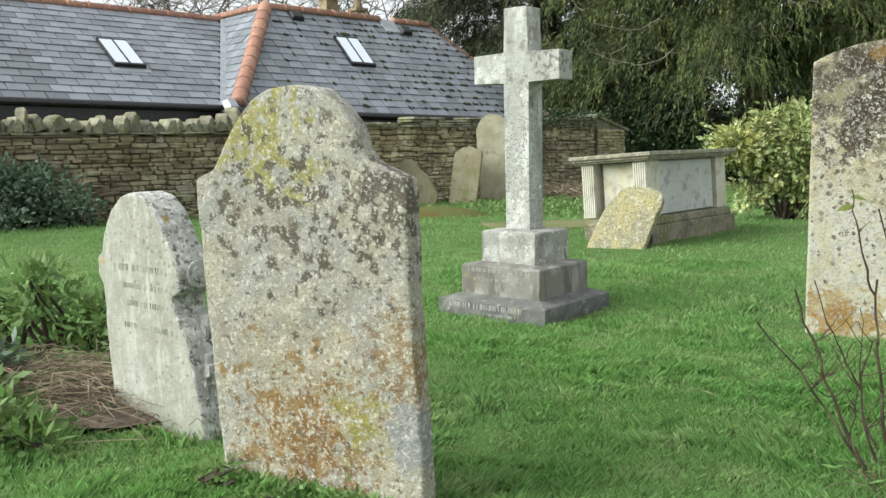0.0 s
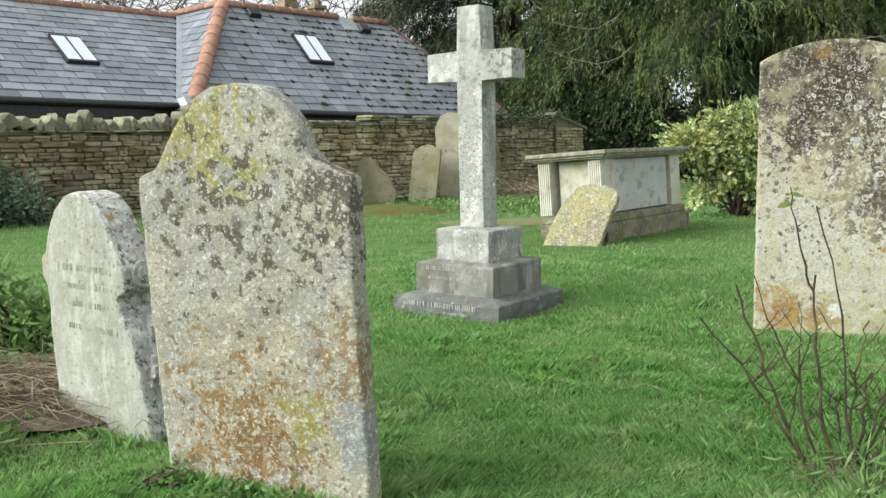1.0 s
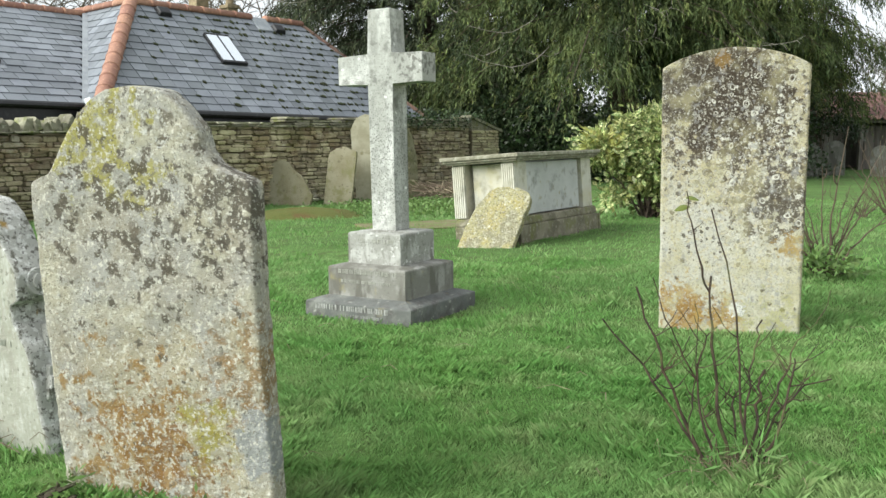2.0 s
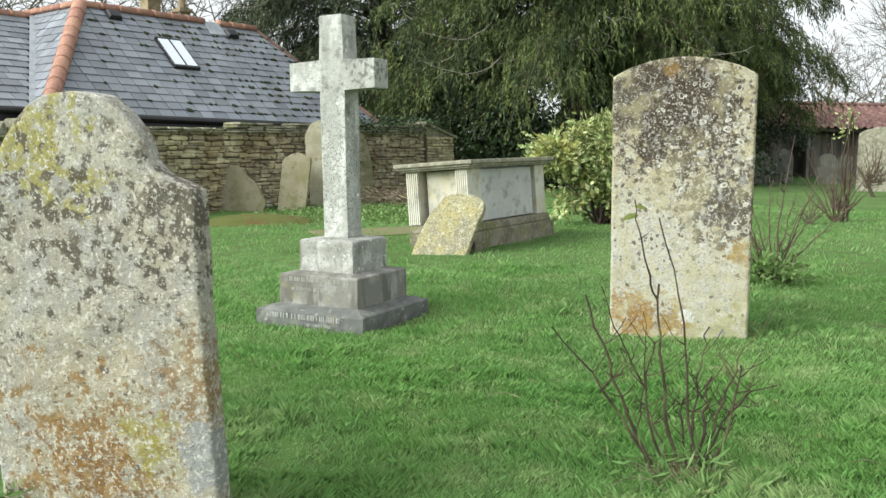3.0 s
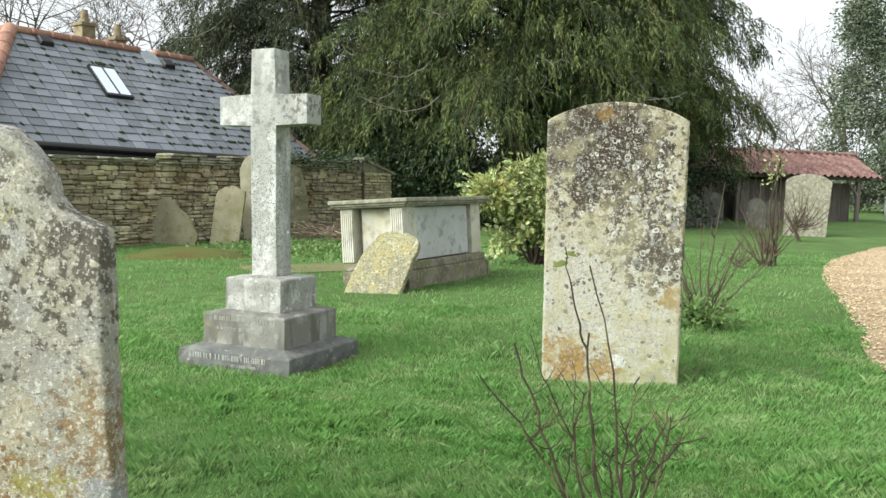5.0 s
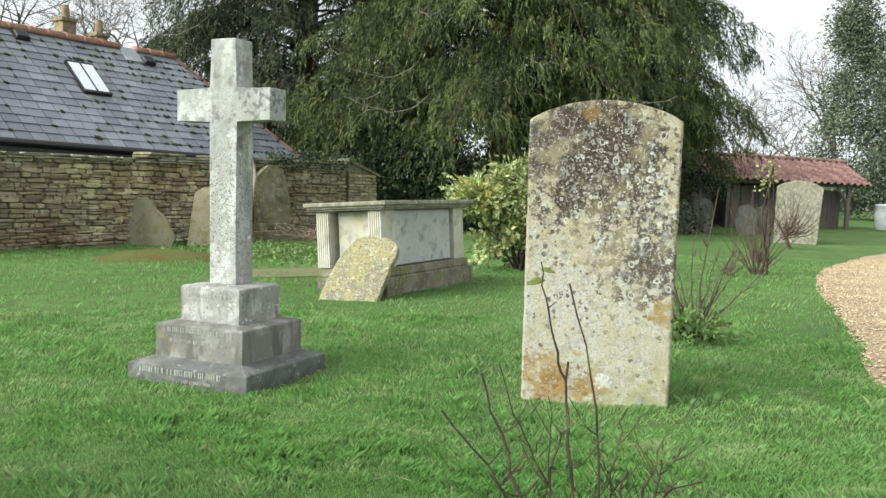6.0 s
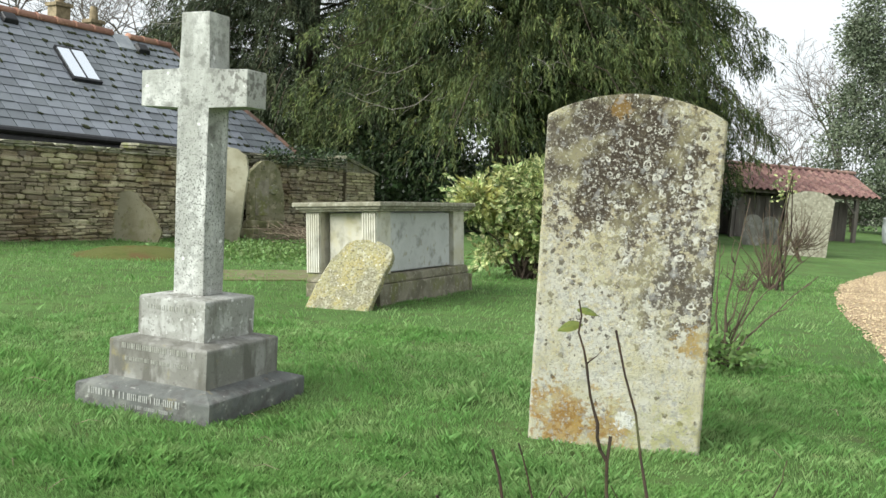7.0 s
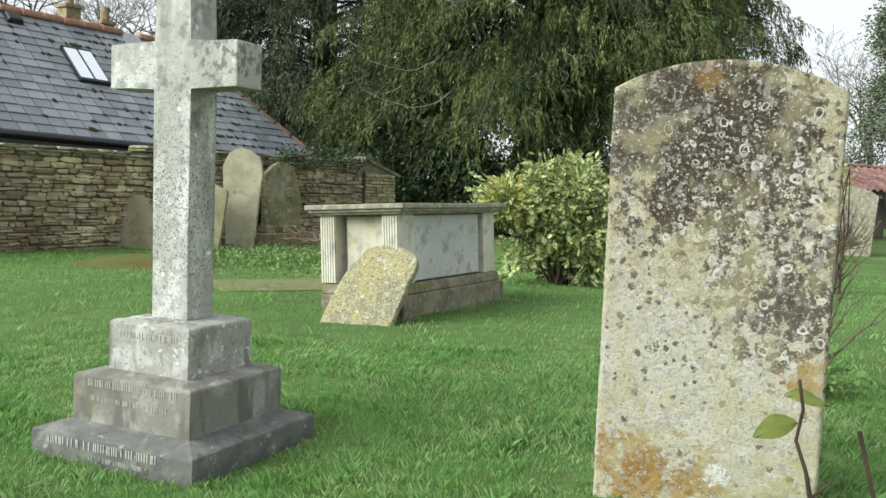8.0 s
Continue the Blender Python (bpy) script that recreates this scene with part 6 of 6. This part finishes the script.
for px, pz, ax, az, ln in ((-0.132, 0.945, 0.9, 0.12, 0.046), (-0.118, 0.915, -1.0, 0.02, 0.062)):
    bm = bmesh.new()
    rows = []
    for i in range(7):
        f = i / 6
        w = ln * 0.27 * math.sin(math.pi * min(1, f * 0.94 + 0.06)) + 0.0008
        c = Vector((px, 0.0, pz)) + Vector((ax, -0.3, az)).normalized() * ln * f + Vector((0, 0, -0.014 * f * f))
        rows.append([bm.verts.new(c + Vector((0.1, 0.85, 0.5)).normalized() * w * s + Vector((0, 0.004 * abs(s), 0))) for s in (-1, 0, 1)])
    for a, b in zip(rows, rows[1:]):
        for k in (0, 1):
            bm.faces.new((a[k], a[k + 1], b[k + 1], b[k]))
    r = bmesh.ops.extrude_face_region(bm, geom=bm.faces[:])
    bmesh.ops.translate(bm, verts=[e for e in r["geom"] if isinstance(e, bmesh.types.BMVert)], vec=(0, 0.0012, 0))
    part("leaf", bm, M["rose_leaf"], near_rose, "single green rose leaf")
# litter and small weeds at its foot
bm = bmesh.new()
rnd = random.Random(15)
for _ in range(130):
    a, d, l = rnd.uniform(0, 6.28), abs(rnd.gauss(0, 0.12)), rnd.uniform(0.05, 0.15)
    x, y = 1.72 + d * math.cos(a), 2.34 + d * math.sin(a)
    b = rnd.uniform(0, 6.28)
    tube(bm, [(x, y, 0.01), (x + l * 0.5 * math.cos(b), y + l * 0.5 * math.sin(b), rnd.uniform(0.03, 0.09)), (x + l * math.cos(b), y + l * math.sin(b), rnd.uniform(0.01, 0.08))], [0.0011, 0.0011, 0.0006], 3)
tagged(part("dead_grass", bm, M["straw"]), "dead grass stalks at the rose bush's foot", "grass", kind="stuff")


def wild_rose(x, y, wide, tall, count, seed, label, thick=0.008, twigs=5):
    rnd = random.Random(seed)
    st = []
    for i in range(count):
        a = (i + rnd.uniform(0.1, 0.9)) / count * 2 - 1
        h = tall * rnd.uniform(0.55, 1.0) * (1 - 0.35 * abs(a))
        st.append((a * wide * 0.45, h * 0.55, a * wide * rnd.uniform(0.7, 1.1), h))
    return rose("rose_bush", x, y, st, seed, label, twigs, thick)


wild_rose(3.95, 6.65, 0.85, 1.45, 12, 21, "bare straggling rose bush behind the broad headstone", 0.009)
wild_rose(7.6, 12.6, 0.95, 1.40, 16, 22, "bare upright rose bush beside the gravel path", 0.010)
wild_rose(9.2, 15.6, 0.6, 1.3, 14, 23, "bare brown rose bush among the graves", 0.010)
wild_rose(12.35, 19.9, 0.85, 1.5, 36, 24, "dense bare rose bush in front of a headstone", 0.011, 8)
wild_rose(7.0, 12.2, 0.45, 0.55, 12, 26, "low clump of dead brown stems in the grass", 0.006)
# pale blooms on the rose beside the path
rb = np.random.default_rng(9)
bush("rose_blooms", rb.normal(size=(8, 3)) * [0.11, 0.08, 0.09] + [0, 0, 1.40], 90, 0.045, 0.06, 0.024, M["laurel"], "last pale yellow rose leaves and blooms on a stem", "rose bush", 3, 4, (7.65, 12.5, 0), twig=M["rose_stem"])
bush("weed_clump", dome(rb, 12, 0.16, 0.14, 0.12, 0.01), 260, 0.035, 0.075, 0.005, M["blade"], "longer grass tuft at the rose bush's foot", "weeds", 13, 2, (1.72, 2.34, 0))
# weeds round the foot of the second rose
bush("weed_clump", dome(rb, 14, 0.32, 0.2, 0.2, 0.02), 420, 0.05, 0.07, 0.016, M["herb"], "low green weeds round a rose bush's foot", "weeds", 12, 3, (3.95, 6.6, 0))

# ---- flower bed beside the pale headstone ----
debris = low_mound("soil_bed", -1.40, 3.0, 0.66, 0.44, 0.012, -10, M["soil"], "bare brown soil strewn with dead stalks", "debris", 5)
bm = bmesh.new()
rnd = random.Random(25)
for _ in range(700):
    x, y = rnd.gauss(-1.42, 0.30), rnd.gauss(2.98, 0.20)
    a, l = rnd.gauss(0.4, 1.0), rnd.uniform(0.06, 0.30)
    z = float(ground_z(x, y)) + 0.04 + rnd.uniform(0, 0.05)
    tube(bm, [(x, y, z), (x + l * 0.5 * math.cos(a), y + l * 0.5 * math.sin(a), z + rnd.uniform(-0.005, 0.03)), (x + l * math.cos(a), y + l * math.sin(a), z + rnd.uniform(-0.02, 0.01))], [0.0019, 0.0018, 0.0009], 4)
tagged(part("dead_stalks", bm, M["straw"]), "brown dead stalks heaped on the bed", "debris", kind="stuff")
for i, (x, y, r, h, n) in enumerate(((-1.95, 3.85, 0.26, 0.46, 620), (-2.3, 4.0, 0.28, 0.42, 560), (-1.66, 3.80, 0.15, 0.26, 240), (-1.76, 2.92, 0.16, 0.12, 260), (-1.98, 3.0, 0.2, 0.14, 260), (-1.50, 2.46, 0.18, 0.10, 260), (-1.66, 2.58, 0.18, 0.12, 240), (-1.3, 2.40, 0.12, 0.07, 150))):
    rr = np.random.default_rng(60 + i)
    bush("garden_plant", dome(rr, 16, r, r, h, 0.03), n, 0.045, 0.072, 0.015, M["herb"] if i != 3 else M["shrub"], "leafy green garden plant in the bed", "plant", 61 + i, 9, (x, y, float(ground_z(x, y))), "bed plants", M["rose_stem"], 0.4)
# weeds at the foot of the tall headstone
for i, (x, y, r, h, n) in enumerate(((-0.24, 1.98, 0.12, 0.07, 110), (0.02, 1.90, 0.12, 0.05, 90), (-0.44, 2.10, 0.07, 0.09, 70))):
    rr = np.random.default_rng(80 + i)
    bush("weed_clump", dome(rr, 10, r, 0.06, h, 0.01), n, 0.025, 0.036, 0.008, M["herb"], "low green weeds at the headstone's foot", "weeds", 81 + i, 4, (x, y, float(ground_z(x, y))))
# ground ivy and fallen twigs before the wall monument
gi = np.random.default_rng(90)
n = 5200
gx, gy = gi.normal(0.6, 0.75, n), gi.normal(15.6, 1.1, n)
v = leaves(gi, np.stack([gx, gy, ground_z(gx, gy) + gi.uniform(0.01, 0.09, n)], -1), gi.normal(size=(n, 3)) + [0, 0, 0.5], 0.06, 0.022)
tagged(new("ground_cover", fast_mesh("ground_cover", v, 4, M["herb"])), "low leafy green ground cover before the wall", "weeds", kind="stuff")
bm = bmesh.new()
rnd = random.Random(33)
for _ in range(260):
    x, y = rnd.gauss(1.15, 0.45), rnd.gauss(18.4, 0.5)
    a, l = rnd.uniform(0, 6.28), rnd.uniform(0.15, 0.5)
    z = rnd.uniform(-0.10, 0.16)
    tube(bm, [(x, y, z), (x + l * math.cos(a), y + l * math.sin(a), z + rnd.uniform(-0.05, 0.14))], [0.008, 0.004], 3)
tagged(part("brushwood", bm, M["straw"]), "heap of dead brown twigs and leaves by the wall", "debris", kind="stuff")


# ---- far graves and the tiled shed ----
FS = [(-0.50, -0.2), (0.48, -0.2), (0.54, 1.3)] + [(0.54 - 1.06 * i / 10, 1.32 + 0.16 * (1 - (2 * i / 10 - 1) ** 2)) for i in range(1, 10)] + [(-0.52, 1.3)]
standing("headstone", [(a * 1.08, b * 1.08) for a, b in FS], 0.12, pose(13.75, 22.2, -0.06, 0, 1.5, -25), M["tomb_lid"], "pale lichened headstone near the path's far bend", "far headstones", seed=41)
FS2 = [(-0.3, -0.2), (0.3, -0.2), (0.3, 0.7)] + arc(0, 0.7, 0.3, 0.28, 10, 170, 8) + [(-0.3, 0.7)]
for i, (x, y, s) in enumerate(((12.6, 27.0, 1.0), (13.6, 27.6, 1.1), (14.5, 26.4, 0.95), (15.6, 27.4, 0.9), (11.4, 25.8, 1.0))):
    standing("headstone", [(a * s, b * s) for a, b in FS2], 0.1, pose(x, y, -0.13, 2 * math.sin(i * 3), 2 * math.cos(i * 5), -28), M["tier_stone"], "small grey round-topped headstone before the shed", "far headstones", seed=50 + i)

shed = empty("tiled_shed", pose(13.6, 31.3, -0.12, 0, 1.1, 3.5), "low open-fronted timber shed with a red pantile roof", "shed")
SL = 8.55
part("back_wall", box(bmesh.new(), 0.1, SL - 0.5, 2.6, 2.7, -0.1, 2.0), M["board"], shed)
for i in range(20):
    if i not in (6, 7, 13):
        part("board", box(bmesh.new(), 0.15 + i * 0.39, 0.15 + i * 0.39 + 0.375, 0.75, 0.78, -0.05, 1.62), M["board"], shed)
for x in (0.2, 2.8, 5.4, 7.85):
    part("post", box(bmesh.new(), x - 0.07, x + 0.07, 0.1, 0.24, -0.1, 1.72, 0.01), M["board"], shed)
for x in (5.4, 7.85):
    bm = bmesh.new()
    tube(bm, [(x, 0.17, 1.15), (x - 0.5, 0.17, 1.70)], [0.05, 0.05], 4)
    part("brace", bm, M["board"], shed)
part("beam", box(bmesh.new(), 0, SL - 0.3, 0.09, 0.25, 1.721, 1.86, 0.01), M["board"], shed)
sp = math.atan2(0.95, 1.9)
sr = part("roof", prism([(-0.1, -0.15, 1.84), (SL, -0.15, 1.84), (SL + 0.2, 1.75, 2.76), (-0.1, 1.75, 2.76), (-0.1, 3.6, 1.84), (SL, 3.6, 1.84)], [(0, 1, 2, 3), (3, 2, 5, 4), (1, 5, 2), (0, 3, 4), (0, 4, 5, 1)]), M["gutter"], shed)
tv, tf = [], []
for j, yy in enumerate((0.0, 1.0)):
    for k in range(9):
        tv.append((k / 8, yy, 0.045 * math.sin(2 * math.pi * k / 8) + 0.035 - 0.02 * yy))
for j, yy in enumerate((0.0, 1.0)):
    for k in range(9):
        tv.append((k / 8, yy, 0.045 * math.sin(2 * math.pi * k / 8) + 0.015 - 0.02 * yy))
tf = [(k, k + 1, k + 10, k + 9) for k in range(8)] + [(k + 19, k + 18, k + 27, k + 28) for k in range(8)] + [(k + 18, k + 19, k + 1, k) for k in range(8)]
tiles = []
for r in range(7):
    for c in range(31):
        f = r / 7
        x = -0.1 + c * 0.28
        if x < SL + 0.2 * f - 0.15:
            tiles.append(Matrix.Translation((x, -0.2 + r * 0.285 * math.cos(sp) + 0.0, 1.845 + r * 0.285 * math.sin(sp) * 0.97)) @ pose(0, 0, 0, math.degrees(sp)) @ Matrix.Diagonal((0.28, 0.32, 1, 1)))
lay("pantile", sr, [(np.array(tv), tf)], tiles, M["pantile"], lambda m: True, "pantile_rest")
tile_run((-0.1, 1.75, 2.80), (SL + 0.2, 1.75, 2.80), 0.4, 0.11, sr, M["pantile"])
bm = bmesh.new()
rings = []
for r, z in ((0.24, 0.0), (0.29, 0.06), (0.33, 0.40), (0.34, 0.62), (0.32, 0.92), (0.34, 0.94), (0.34, 0.98), (0.30, 0.99), (0.02, 1.02)):
    rings.append([bm.verts.new((r * math.cos(math.pi * k / 12), r * math.sin(math.pi * k / 12), z)) for k in range(24)])
for a, b in zip(rings, rings[1:]):
    for k in range(24):
        bm.faces.new((a[k], a[(k + 1) % 24], b[(k + 1) % 24], b[k]))
bm.faces.new(rings[0][::-1])
bm.faces.new(rings[-1])
butt = part("water_butt", bm, M["white_paint"], None, "", True)
butt.matrix_world = pose(22.75, 31.6, -0.12)
tagged(butt, "pale plastic water butt with a rimmed lid beside the shed", "water butt")


# ---- bare trees and distance ----
def bare_tree(name, m, height, seed, label, levels=6, material=M["pale_twig"]):
    rnd = random.Random(seed)
    root = empty(name, m, label, "tree", "bare trees")
    bm = bmesh.new()

    def grow(p, d, length, radius, level):
        q = p + d * length * 0.5 + Vector((rnd.uniform(-0.06, 0.06), rnd.uniform(-0.06, 0.06), 0)) * length
        e = q + (d + Vector((rnd.uniform(-0.2, 0.2), rnd.uniform(-0.2, 0.2), 0.06))).normalized() * length * 0.5
        tube(bm, [p, q, e], [radius, radius * 0.85, radius * 0.66], 5 if level > 2 else 3)
        if level:
            for _ in range(rnd.choice((2, 3, 3)) if level < levels else 4):
                s = Vector((rnd.gauss(0, 1), rnd.gauss(0, 1), rnd.gauss(0.1, 0.5)))
                grow(q.lerp(e, rnd.uniform(0.2, 1)), (d * 0.9 + s * 0.62).normalized(), length * rnd.uniform(0.62, 0.82), max(0.012, radius * 0.60), level - 1)

    grow(Vector((0, 0, -0.3)), Vector((0, 0, 1)), height * 0.27, height * 0.0085, levels)
    tagged(part("branchwork", bm, material, root), kind="stuff")
    return root


t1 = bare_tree("bare_tree", pose(-14, 48, -0.2), 19, 2, "bare winter tree far beyond the house")
t2 = bare_tree("bare_tree", pose(-8, 50, -0.2), 18, 4, "bare winter tree far beyond the house")
t3 = bare_tree("bare_tree", pose(25.5, 50, -0.2), 11, 6, "slender bare tree beyond the shed")
for src, x, y, s in ((t2, -19, 47, 30), (t1, -9.5, 54, 80), (t1, -25, 50, 140), (t3, 30.0, 48, 100), (t3, 28.0, 58, 170), (t2, 36, 56, 210), (t3, 22.5, 60, 300)):
    copy_thing(src, pose(x, y, -0.2, 0, 0, s))
# ivy-clad tree and dark evergreens beyond the shed
rt = np.random.default_rng(44)


def ivy_tree(x, y, h, r, seed, n, label):
    rr = np.random.default_rng(seed)
    z = rr.uniform(0.6, h, 90)
    a = rr.uniform(0, 6.28, 90)
    w = r * (1 - 0.92 * z / h) * rr.uniform(0.2, 1.0, 90) + 0.2
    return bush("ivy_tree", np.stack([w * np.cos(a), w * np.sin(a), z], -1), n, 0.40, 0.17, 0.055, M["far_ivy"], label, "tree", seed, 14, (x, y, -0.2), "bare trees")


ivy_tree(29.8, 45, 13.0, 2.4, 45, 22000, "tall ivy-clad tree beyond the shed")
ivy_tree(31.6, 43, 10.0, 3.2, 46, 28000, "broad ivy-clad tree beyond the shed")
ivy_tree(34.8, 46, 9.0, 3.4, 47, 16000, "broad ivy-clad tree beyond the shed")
hx = np.arange(-45, 75, 1.1)
hc = np.stack([hx + rt.normal(0, 0.4, len(hx)), 66 + rt.normal(0, 1.5, len(hx)), rt.uniform(0.5, 3.6, len(hx))], -1)
hc = np.concatenate([hc, hc + [0.5, 0.5, -0.6], hc * [1, 1, 0.4]])
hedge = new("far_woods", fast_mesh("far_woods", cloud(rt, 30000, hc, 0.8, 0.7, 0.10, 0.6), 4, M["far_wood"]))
tagged(hedge, "grey-brown winter woods in the distance", "woods", kind="stuff")
